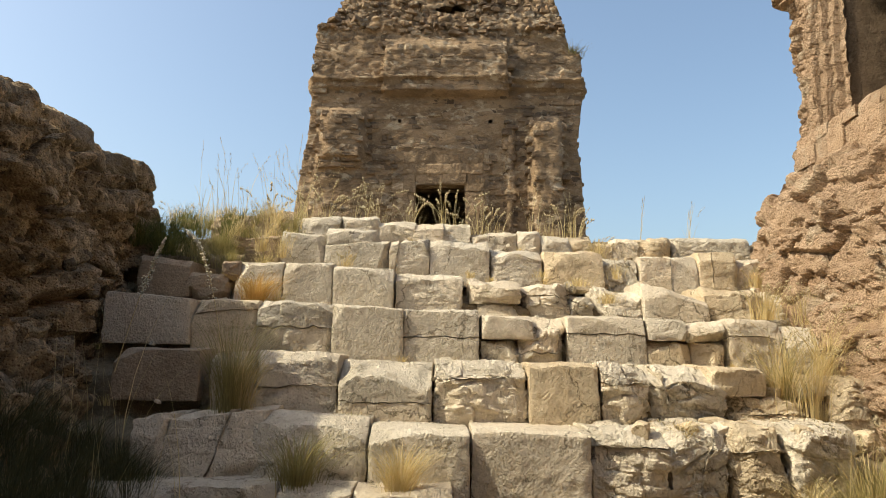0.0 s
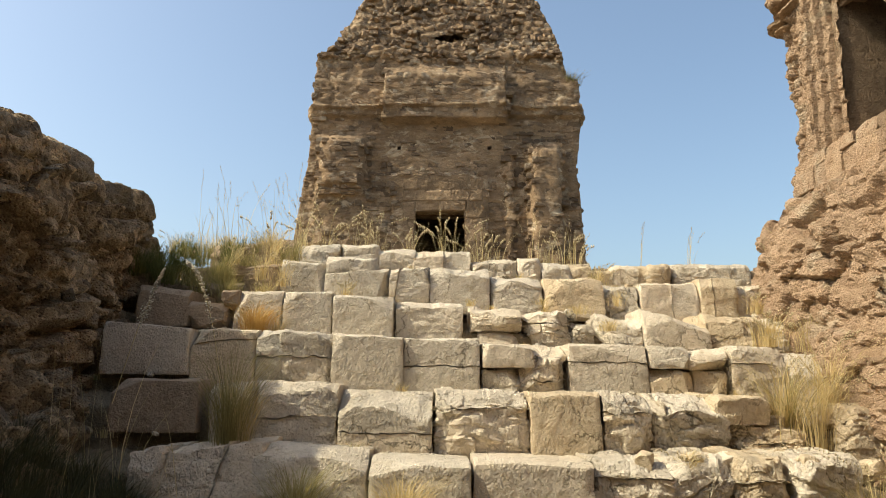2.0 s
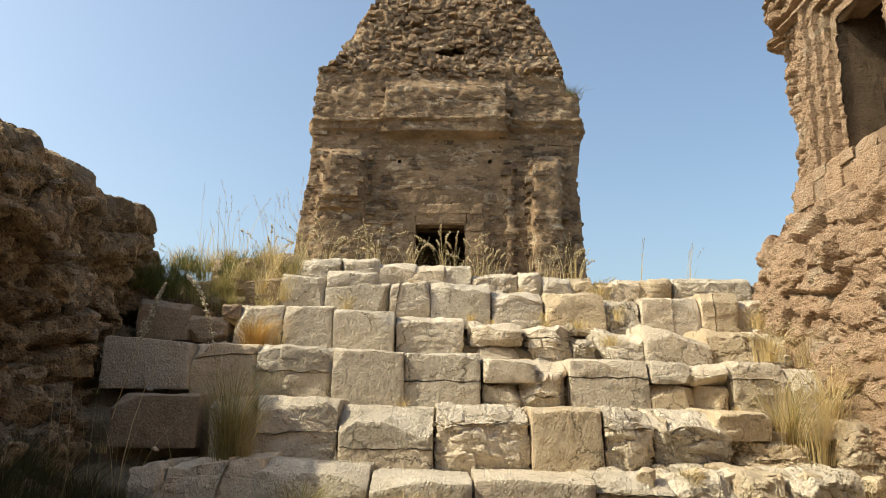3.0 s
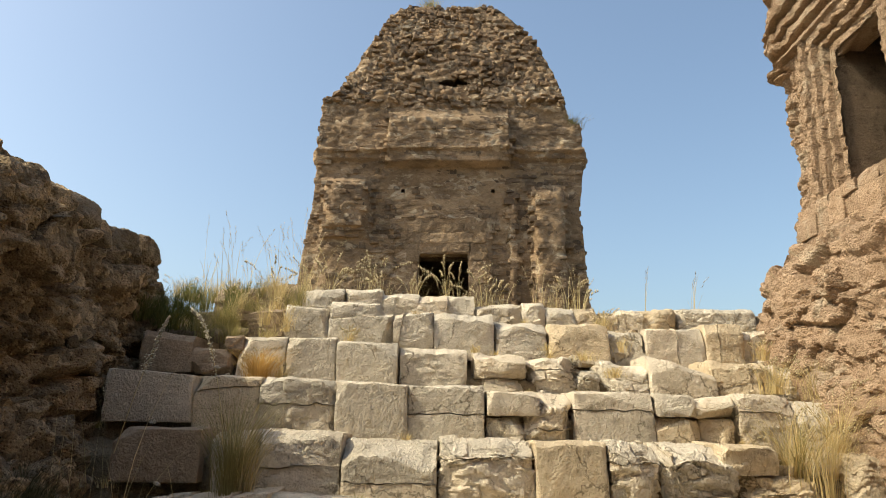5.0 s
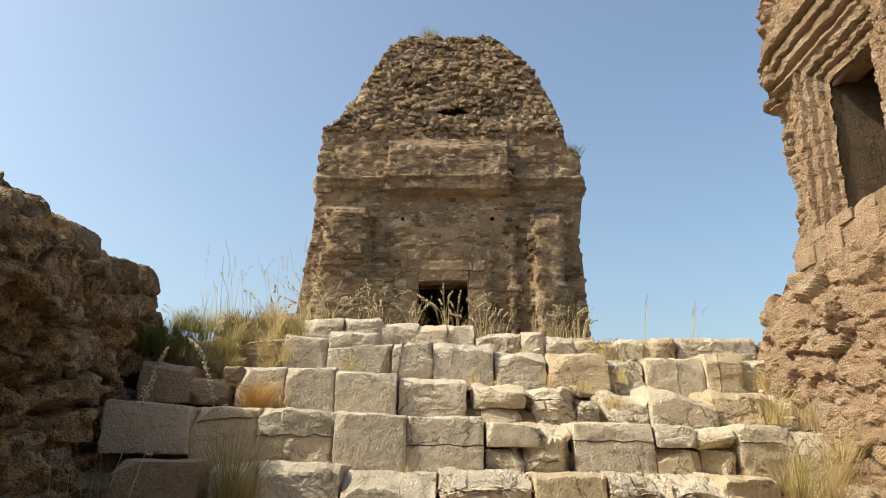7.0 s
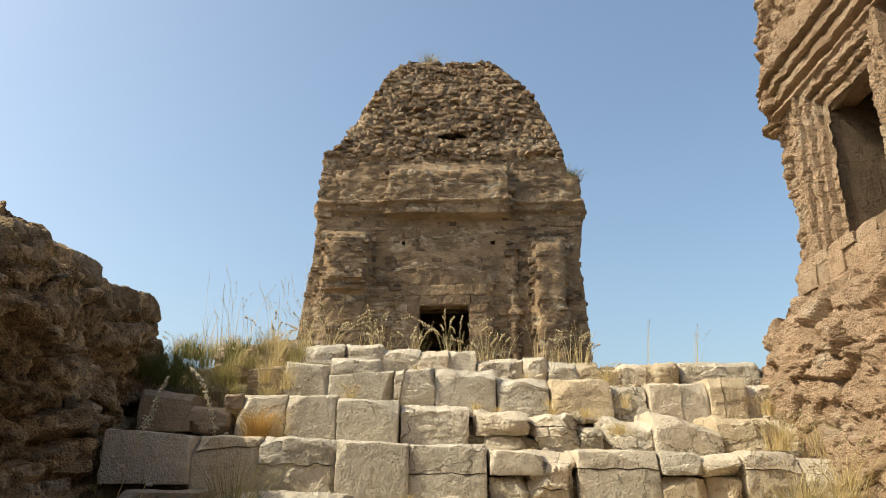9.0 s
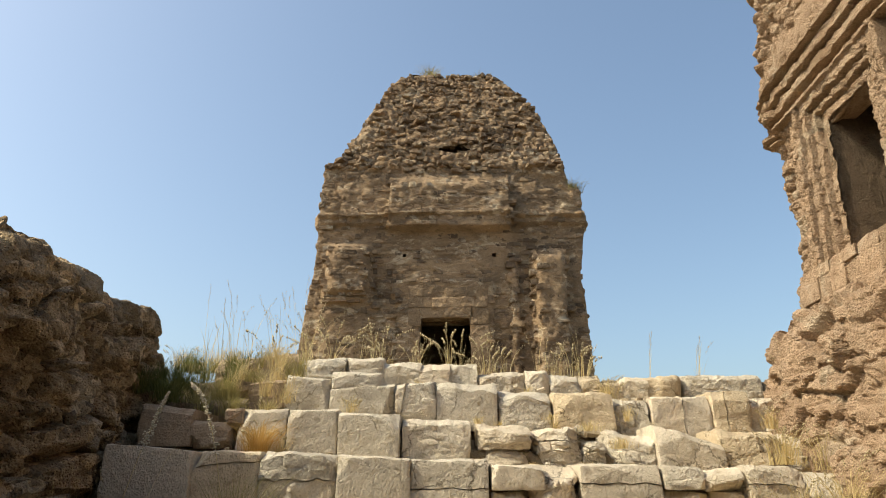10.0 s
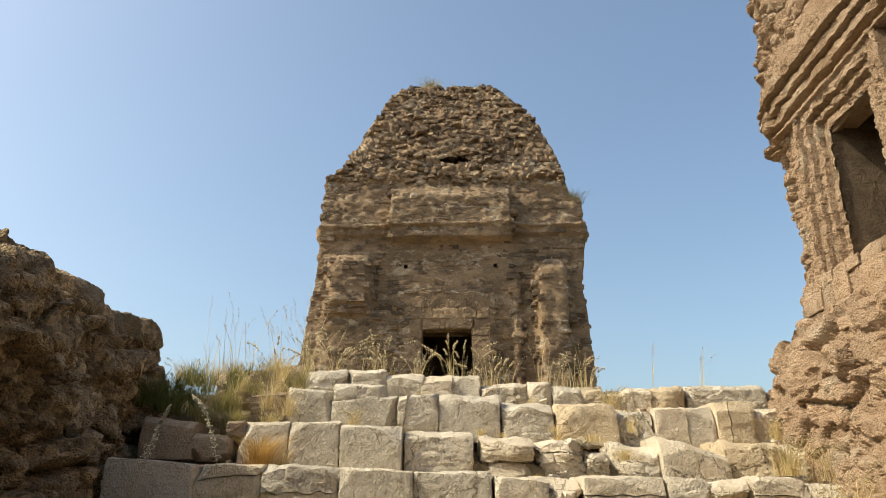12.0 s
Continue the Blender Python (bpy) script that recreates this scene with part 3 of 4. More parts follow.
def build_tower():
    thing = new("tower_tomb")
    tagged(thing, "ruined brown stone tower with crumbling domed top and dark doorway", "tower")
    zs = np.arange(3.3, 13.6, 0.045)
    front = np.linspace(-1, 1, 150)
    side = np.linspace(0, 1, 40)[1:]
    left, right = np.interp(zs, T_Z, T_L), np.interp(zs, T_Z, T_R)
    back = np.interp(zs, T_Z, T_BACK)
    cols = []
    for k in side[::-1]:
        cols.append((-left, TOWER_Y + back + k * (TOWER_DEPTH - 2 * back), -1.0, 0.0))
    for u in front:
        cols.append((np.where(u < 0, u * left, u * right), TOWER_Y + back, 0.0, -1.0))
    for k in side:
        cols.append((right, TOWER_Y + back + k * (TOWER_DEPTH - 2 * back), 1.0, 0.0))
    for u in np.linspace(1, -1, 40)[1:]:
        cols.append((np.where(u < 0, u * left, u * right), TOWER_Y - back + TOWER_DEPTH, 0.0, 1.0))
    P = np.zeros((len(cols), len(zs), 3))
    N = np.zeros_like(P)
    for i, (x, y, nx, ny) in enumerate(cols):
        P[i, :, 0], P[i, :, 1], P[i, :, 2] = x, y, zs
        N[i, :, 0], N[i, :, 1] = nx, ny
    shape = P.shape[:2]
    p, nn = P.reshape(-1, 3), N.reshape(-1, 3)
    course = np.array([3.0, 3.0, 6.0])
    rough = np.interp(p[:, 2], [3, 7.5, 9.3, 10.0], [0.5, 0.5, 0.8, 1.5])
    d = rough * (0.10 * fractal(p * 1.3, 4, 71) + 0.10 * (cobbles(p * course, 73) - 0.4) + 0.05 * fractal(p * 8, 2, 77))
    d += np.where(nn[:, 1] < 0, tower_relief(p[:, 0], p[:, 2], p), 0)
    d += 0.12 * ((nn[:, 1] > -0.5) & (p[:, 2] > 8.2) & (p[:, 2] < 8.5))
    q = p + nn * d[:, None]
    q[:, 0] += (smooth_noise(p * 3.1, 79) - 0.5) * 0.06
    M = (P[:-1, :-1] + P[1:, 1:]) / 2
    door = (M[..., 0] > DOOR_X0) & (M[..., 0] < DOOR_X1) & (M[..., 2] < DOOR_Z1) & (M[..., 1] < TOWER_Y + 0.5) & (N[:-1, :-1, 1] < 0)
    slot = (M[..., 0] > -0.28) & (M[..., 0] < 0.6) & (np.abs(M[..., 2] - 10.42 - 0.03 * np.sin(M[..., 0] * 5)) < 0.11 * (1 - ((M[..., 0] - 0.16) / 0.46) ** 2)) & (N[:-1, :-1, 1] < 0)
    for a, b in PUTLOGS:
        slot = slot | ((np.abs(M[..., 0] - a) < 0.05) & (np.abs(M[..., 2] - b) < 0.05) & (N[:-1, :-1, 1] < 0))
    door = door | slot
    part("wall_core", mesh_of("wall_core", q, [a[::-1] for a in grid_faces(shape[0], shape[1], ~door)], SANDSTONE), thing)
    cap = new("rubble_top", mesh_of("rubble_top", *rubble_cap(), SANDSTONE))
    cap.parent = thing
    # doorway: jambs, lintel and the dark room behind
    y0, y1 = TOWER_Y - 0.05, TOWER_Y + 0.35
    for name, lo, hi in (("door_jamb", (DOOR_X0 - 0.2, y0 + 0.03, 3.4), (DOOR_X0, y1, DOOR_Z1)), ("door_jamb", (DOOR_X1, y0 + 0.03, 3.4), (DOOR_X1 + 0.2, y1, DOOR_Z1)),
                         ("door_lintel", (DOOR_X0 - 0.2, y0 + 0.03, DOOR_Z1 + 0.003), (DOOR_X1 + 0.25, y1, DOOR_Z1 + 0.24))):
        size = [b - a for a, b in zip(lo, hi)]
        v, fc = cut_block(size, 8, 20, 8, 0.03, 0.03, 0.02)
        part(name, mesh_of(name, v + np.array([(a + b) / 2 for a, b in zip(lo, hi)]), fc, SANDSTONE), thing)
    # dressed blocks round the doorway
    rs = np.random.RandomState(12)
    for z0, z1, cuts in ((6.08, 6.34, (-0.95, -0.4, 0.2, 0.62, 0.95)), (6.34, 6.62, (-0.95, -0.62, -0.1, 0.42, 0.95)), (5.62, 6.07, (-0.95, -0.67)), (5.2, 5.62, (-0.95, -0.67)), (4.7, 5.2, (-0.95, -0.67)), (4.2, 4.7, (-0.95, -0.67)), (3.6, 4.2, (-0.95, -0.67)),
                         (5.66, 6.07, (0.53, 0.95)), (5.1, 5.66, (0.53, 0.95)), (4.6, 5.1, (0.53, 0.95)), (4.1, 4.6, (0.53, 0.95)), (3.6, 4.1, (0.53, 0.95)), (5.84, 6.075, (-0.66, -0.1, 0.52))):
        for a, b in zip(cuts[:-1], cuts[1:]):
            v, fc = cut_block((b - a - 0.003, 0.5, z1 - z0 - 0.003), rs.randint(9999), 20, 5, 0.02, 0.03, 0.005)
            ob = part("door_block", mesh_of("door_block", v, fc, DRESSED, crisp=24), thing)
            ob.location = ((a + b) / 2, TOWER_Y + 0.165 + rs.uniform(-0.012, 0.012), (z0 + z1) / 2)
    for lo, hi in (((-2.2, 18.0, 3.2), (-2.0, 22.4, 8.0)), ((2.0, 18.0, 3.2), (2.2, 22.4, 8.0)), ((-2.0, 22.2, 3.2), (2.0, 22.4, 8.0)), ((-2.2, 18.0, 8.0), (2.2, 22.4, 8.2)),
                   ((-2.0, 17.8, 3.2), (DOOR_X0 - 0.01, 18.0, 8.0)), ((DOOR_X1 + 0.01, 17.8, 3.2), (2.0, 18.0, 8.0)), ((DOOR_X0, 17.8, DOOR_Z1 + 0.04), (DOOR_X1, 18.0, 8.0))):
        part("inner_wall", box_mesh("inner_wall", lo, hi, SANDSTONE), thing)
    return thing


def rubble_cap():
    n = 40
    u = np.linspace(-1, 1, n)
    X, Y = np.meshgrid(u * 1.15, TOWER_Y + TOWER_DEPTH / 2 + u * 1.5)
    p = np.stack([X.ravel(), Y.ravel(), np.full(X.size, 13.5)], 1)
    edge = np.clip(np.maximum(np.abs(X) / 1.15, np.abs(Y - TOWER_Y - TOWER_DEPTH / 2) / 1.5), 0, 1).ravel()
    p[:, 2] += 0.25 * fractal(p * 2, 3, 83) + 0.2 * (1 - edge ** 3)
    return p, grid_faces(n, n)


tower = build_tower()


def build_tower_stones():
    """The facing stones of the front: those round the doorway one by one, the rest joined."""
    rs = np.random.RandomState(21)
    shapes = [cut_block((1, 1, 1), 900 + k, 5, 9, 0.09, 0.06, 0.02) for k in range(10)]
    meshes = [mesh_of("facing_stone", v, f, SANDSTONE, False) for v, f in shapes]
    verts, faces, count, single = [], [], 0, 0
    z = 3.6
    while z < 13.5:
        dome = z > 9.5
        h = rs.uniform(0.06, 0.13) if dome else rs.uniform(0.09, 0.16)
        xl, xr = -np.interp(z, T_Z, T_L), np.interp(z, T_Z, T_R)
        x = xl + rs.uniform(-0.05, 0.05)
        while x < xr - 0.1:
            w = min(rs.uniform(0.09, 0.27) if dome else rs.uniform(0.12, 0.36), xr - x + 0.03)
            xc, zc = x + w / 2, z + h / 2
            x += w + rs.uniform(0.0, 0.03)
            if any(abs(xc - a) < 0.5 * w + 0.05 and abs(zc - b) < 0.5 * h + 0.06 for a, b in PUTLOGS):
                continue
            if -0.95 < xc < 0.95 and zc < 6.62:
                continue
            if -0.24 < xc < 0.58 and abs(zc - 10.42) < 0.13:
                continue
            if rs.rand() < (0.2 if dome else 0.12):
                continue
            k = rs.randint(len(shapes))
            d = float(tower_relief(np.array([xc]), np.array([zc]), None)[0])
            y = tower_point(xc, zc) - d
            deep = rs.uniform(0.3, 0.5)
            proud = abs(rs.normal(0, 0.075)) + 0.02 if dome else rs.normal(0.006, 0.02)
            m = Matrix.LocRotScale((xc, y - proud + deep / 2, zc), Euler((rs.normal(0, 0.15 if dome else 0.03), rs.normal(0, 0.16 if dome else 0.015), rs.normal(0, 0.3 if dome else 0.03))), (w * 1.02, deep, h * 1.02))
            if zc < 7.2 and abs(xc) < 3.0 and single < 290:
                ob = part("facing_stone", meshes[k], tower)
                ob.matrix_local = m
                single += 1
            else:
                a = np.array(m)
                v = shapes[k][0] @ a[:3, :3].T + a[:3, 3]
                verts.append(v)
                faces += [tuple(i + count for i in f) for f in shapes[k][1]]
                count += len(v)
        z += h * 0.97
    part("masonry_remainder", mesh_of("masonry_remainder", np.concatenate(verts), faces, SANDSTONE_LOOSE, False), tower, kind="stuff")


# ---- stepped wall of squared blocks ----
# each stone: left, right, bottom, top, slope of the top, height worn off the front edge, roughness, crack (share of the height, or minus the share of the width)
ROW_0 = [(-2.28, -1.52, 0.71, 0.92, 0, 0.01, 0.3, 0), (-1.52, -0.95, 0.71, 0.92, 0, 0.01, 0.3, 0), (-0.95, -0.51, 0.72, 0.9, 0, 0.01, 0.3, 0), (-0.51, 0.06, 0.72, 0.89, 0, 0.01, 0.3, 0)]
ROW_1 = [(-1.95, -1.74, 0.89, 1.27, 0.12, 0.0, 0.5, 0), (-1.81, -1.13, 0.87, 1.28, 0.08, 0.036, 0.5, -0.52), (-1.2, -0.47, 0.85, 1.27, -0.05, 0.079, 0.35, 0), (-0.46, 0.18, 0.82, 1.2, -0.03, 0.022, 0.1, 0), (0.19, 0.94, 0.8, 1.2, -0.03, 0.018, 0.1, 0), (0.95, 1.43, 0.8, 1.2, -0.06, 0.07, 0.9, 0.72), (1.44, 1.81, 0.81, 1.22, 0.05, 0.094, 1.0, -0.55), (1.82, 2.18, 0.81, 1.25, -0.03, 0.086, 0.9, 0.6), (2.19, 2.63, 0.81, 1.23, -0.04, 0.065, 0.8, 0)]
ROW_2 = [(-2.39, -1.76, 1.34, 1.71, -0.01, 0.012, 0.1, 0), (-1.68, -1.38, 1.29, 1.69, 0.07, 0.058, 0.3, 0), (-1.38, -0.76, 1.24, 1.69, -0.04, 0.066, 0.5, 0.4), (-0.76, -0.07, 1.2, 1.63, -0.03, 0.141, 0.2, 0.36), (-0.06, 0.62, 1.19, 1.64, -0.03, 0.041, 1.0, 0.62), (0.63, 1.14, 1.18, 1.63, 0.0, 0.037, 0.12, 0), (1.15, 1.51, 1.17, 1.61, -0.06, 0.025, 0.9, 0.76), (1.52, 2.07, 1.17, 1.6, -0.02, 0.124, 0.9, -0.28), (1.96, 2.39, 1.4, 1.61, -0.01, 0.033, 0.4, 0), (2.06, 2.66, 1.16, 1.4, -0.03, 0.025, 1.0, 0.5), (2.83, 3.22, 1.06, 1.55, -0.03, 0.066, 0.9, 0)]
ROW_3_LEFT = [(-2.8, -2.07, 1.77, 2.17, -0.08, 0.009, 0.1, 0), (-2.08, -1.54, 1.75, 2.14, -0.03, 0.014, 0.25, 0.66), (-1.55, -0.91, 1.68, 2.12, -0.06, 0.019, 0.5, 0.52), (-0.92, -0.33, 1.66, 2.09, -0.04, 0.019, 0.15, 0), (-0.32, 0.31, 1.65, 2.07, -0.01, 0.014, 0.15, 0.4), (0.32, 0.75, 1.82, 2.02, -0.01, 0.023, 0.2, 0), (0.32, 0.63, 1.65, 1.81, -0.01, 0.019, 0.5, 0), (0.64, 1.02, 1.64, 2.01, -0.02, 0.122, 0.7, 0.3), (1.03, 1.69, 1.62, 2.02, -0.03, 0.019, 0.12, 0.58)]
ROW_3_RIGHT = [(1.7, 2.02, 1.83, 2.0, -0.06, 0.047, 0.4, 0), (1.69, 2.07, 1.58, 1.81, -0.03, 0.019, 0.2, 0), (2.03, 2.35, 1.81, 1.98, 0.1, 0.094, 0.4, 0), (2.08, 2.34, 1.6, 1.81, -0.01, 0.019, 0.2, 0), (2.36, 2.84, 1.6, 2.0, -0.04, 0.019, 0.35, 0.5), (2.85, 3.29, 1.59, 1.95, -0.03, 0.037, 0.6, 0)]
ROW_4_LEFT = [(-2.88, -2.38, 2.24, 2.6, -0.1, 0.011, 0.15, 0), (-2.39, -2.02, 2.21, 2.46, -0.05, 0.042, 0.3, 0), (-2.08, -1.92, 2.41, 2.57, -0.06, 0.032, 0.6, 0), (-1.97, -1.51, 2.21, 2.56, -0.0, 0.042, 0.2, 0), (-1.51, -1.04, 2.17, 2.56, -0.01, 0.021, 0.12, 0), (-1.03, -0.46, 2.13, 2.52, -0.03, 0.026, 0.15, 0), (-0.45, 0.19, 2.12, 2.47, -0.07, 0.074, 0.4, 0), (0.25, 0.74, 2.19, 2.43, -0.02, 0.095, 0.5, 0), (0.31, 0.73, 2.08, 2.2, -0.0, 0.032, 0.7, 0)]
ROW_4_RIGHT = [(0.74, 1.24, 2.06, 2.4, -0.03, 0.063, 1.0, 0.55), (1.22, 1.44, 2.06, 2.27, -0.09, 0.042, 1.0, 0), (1.47, 1.93, 2.06, 2.36, -0.11, 0.116, 0.7, 0), (1.88, 2.49, 2.04, 2.32, -0.32, 0.053, 0.25, 0), (2.48, 3.04, 2.06, 2.36, -0.03, 0.085, 0.6, 0), (3.03, 3.44, 2.04, 2.32, -0.04, 0.063, 1.0, 0)]
ROW_5 = [(-2.09, -1.68, 2.66, 2.94, 0.04, 0.035, 0.4, 0), (-1.7, -1.23, 2.62, 2.97, -0.06, 0.035, 0.15, 0), (-1.23, -0.71, 2.84, 3.02, -0.01, 0.029, 0.3, 0), (-1.23, -0.55, 2.6, 2.88, 0.06, 0.029, 0.15, 0), (-0.56, -0.14, 2.57, 2.92, 0.09, 0.07, 0.35, -0.3), (-0.15, 0.48, 2.53, 2.92, -0.03, 0.093, 0.15, 0), (0.5, 1.04, 2.5, 2.85, -0.06, 0.105, 0.4, 0), (1.05, 1.68, 2.47, 2.8, -0.02, 0.035, 0.3, 0), (1.68, 2.04, 2.46, 2.74, -0.06, 0.047, 1.0, 0), (2.06, 2.66, 2.4, 2.76, -0.0, 0.023, 0.2, -0.5), (2.67, 3.06, 2.43, 2.81, -0.01, 0.035, 0.3, -0.45), (3.06, 3.58, 2.41, 2.74, -0.03, 0.047, 0.4, 0)]
ROW_6_LEFT = [(-2.69, -2.19, 3.21, 3.35, 0, 0.07, 0.55, 0), (-2.19, -1.73, 3.18, 3.37, 0, 0.07, 0.55, 0), (-1.73, -1.21, 3.16, 3.34, 0, 0.07, 0.55, 0), (-1.21, -0.76, 3.13, 3.33, 0, 0.07, 0.55, 0), (-0.78, -0.32, 3.1, 3.28, 0, 0.07, 0.55, 0), (-0.36, 0, 3.01, 3.27, 0, 0.07, 0.55, 0), (-0.02, 0.33, 3.04, 3.27, 0, 0.07, 0.55, 0), (0.33, 0.87, 2.98, 3.17, 0, 0.07, 0.55, 0)]
ROW_6_RIGHT = [(0.87, 1.15, 2.93, 3.18, 0, 0.07, 0.55, 0), (1.14, 1.48, 2.95, 3.11, 0, 0.07, 0.55, 0), (1.47, 1.74, 2.92, 3.12, 0, 0.07, 0.55, 0), (1.73, 1.98, 2.91, 3.03, 0, 0.07, 0.55, 0), (1.96, 2.26, 2.92, 3.09, 0, 0.07, 0.55, 0), (2.23, 2.65, 2.93, 3.1, 0, 0.07, 0.55, 0), (2.68, 3.57, 2.96, 3.13, 0, 0.07, 0.55, 0)]
COURSES = [(4.3, 0.4, ROW_0), (4.7, 0.72, ROW_1), (5.4, 0.72, ROW_2), (6.1, 0.82, ROW_3_LEFT + ROW_3_RIGHT), (6.9, 0.74, ROW_4_LEFT + ROW_4_RIGHT), (7.6, 0.82, ROW_5), (8.4, 0.6, ROW_6_LEFT + ROW_6_RIGHT)]


def worn_stone(w, dp, h, seed, slope, worn, rough, clips=()):
    """A squared stone, its front towards -y: a worn front edge, nibbled corners, a dressed face or a broken, bedded one."""
    rs = np.random.RandomState(seed)
    size = np.array([w, dp, h])
    p, faces = box_grid(size, [max(6, int(w / 0.015)), max(6, int(dp / 0.04)), max(6, int(h / 0.015))])
    r = 0.008
    core = np.clip(p, -size / 2 + r, size / 2 - r)
    d = p - core
    ln = np.linalg.norm(d, axis=1)
    p = np.where(ln[:, None] > 1e-6, core + d / np.maximum(ln, 1e-6)[:, None] * np.minimum(ln, r)[:, None], p)
    off = rs.uniform(0, 50, 3)
    q = p + off
    ux = 2 * p[:, 0] / w
    back = p[:, 1] + dp / 2
    run = np.maximum(0.09, worn * rs.uniform(2.0, 3.0)) * (1 + 0.5 * fractal(q * np.array([6, 0, 0]), 2, seed % 43))
    arch = worn * (0.95 + rs.uniform(0.1, 0.6) * np.abs(ux) ** 2.5 + 0.5 * fractal(q * np.array([7, 0, 0]), 3, seed % 41))
    top = h + slope * p[:, 0] - np.clip(arch, 0, 0.4 * h) * np.clip(1 - back / run, 0, 1)
    top = top + (0.012 + 0.02 * rough) * fractal(q * np.array([6, 5, 0]), 3, seed % 47)
    p[:, 2] = (p[:, 2] + h / 2) / h * top - h / 2
    for way, lim in clips:
        ax = int(np.argmax(np.abs(way)))
        across = q * 9 + 3.1
        across[:, ax] = 0
        over = p @ way - lim + (0.016 + 0.03 * rough) * fractal(across, 3, seed % 61) * (1 if way[ax] > 0 else -1)
        p[:, ax] -= np.where(over > 0, over, 0) / way[ax]
    for k in range(3 + int(14 * rough)):     # broken corners, and flat scars over a rough face
        way = np.array([rs.choice([-1, 1]) * rs.uniform(0.4, 1.0) if k < 3 else rs.normal(0, 0.5), -rs.uniform(0.3, 1.0), rs.normal(0.2, 0.6)])
        way /= np.linalg.norm(way)
        lim = np.abs(way * size / 2).sum() * (1.0 if k < 3 else rs.uniform(0.82, 0.98)) - min((0.012 + 0.045 * rough) * rs.uniform(0.4, 1.6), 0.2 * h)
        over = p @ way - lim
        over = over - max(0.0, over.max() - 0.09)
        p = p - np.clip(over, 0, None)[:, None] * way
    front = np.clip(1 - back / 0.03, 0, 1)
    edge = np.minimum(w / 2 - np.abs(p[:, 0]), np.minimum(h / 2 - p[:, 2], p[:, 2] + h / 2))
    p[:, 1] += front * np.exp(-np.clip(edge, 0, 1) / 0.022) * (0.005 + 0.035 * np.clip(fractal(q * 9, 2, seed % 53), 0, 1))
    nrm = p / (size / 2)
    nrm = np.sign(nrm) * np.abs(nrm) ** 6
    nrm /= np.linalg.norm(nrm, axis=1)[:, None] + 1e-9
    warp = 0.3 * fractal(q * 4, 2, seed % 37)[:, None]
    bump = 0.010 * fractal(q * 3.5, 3, seed % 97) + 0.005 * fractal(q * 26, 2, seed % 89)
    f1, f2, tag = cells(q * np.array([2.6, 2.6, 5.5]) + warp, seed % 31)
    broken = 0.035 * (tag - 0.5) * np.clip((f2 - f1) / 0.05, 0, 1) - 0.02 * np.clip(1 - (f2 - f1) / 0.06, 0, 1)
    g1, g2, tag = cells(q * np.array([5.5, 5.5, 13.0]) + 1.5 * warp, seed % 27)
    broken = broken + 0.026 * (tag - 0.5) * np.clip((g2 - g1) / 0.05, 0, 1) - 0.010 * np.clip(1 - (g2 - g1) / 0.07, 0, 1)
    bump = bump + rough ** 1.3 * (broken + 0.012 * fractal(q * np.array([9, 9, 14]), 4, seed % 29))
    return p + nrm * bump[:, None], faces


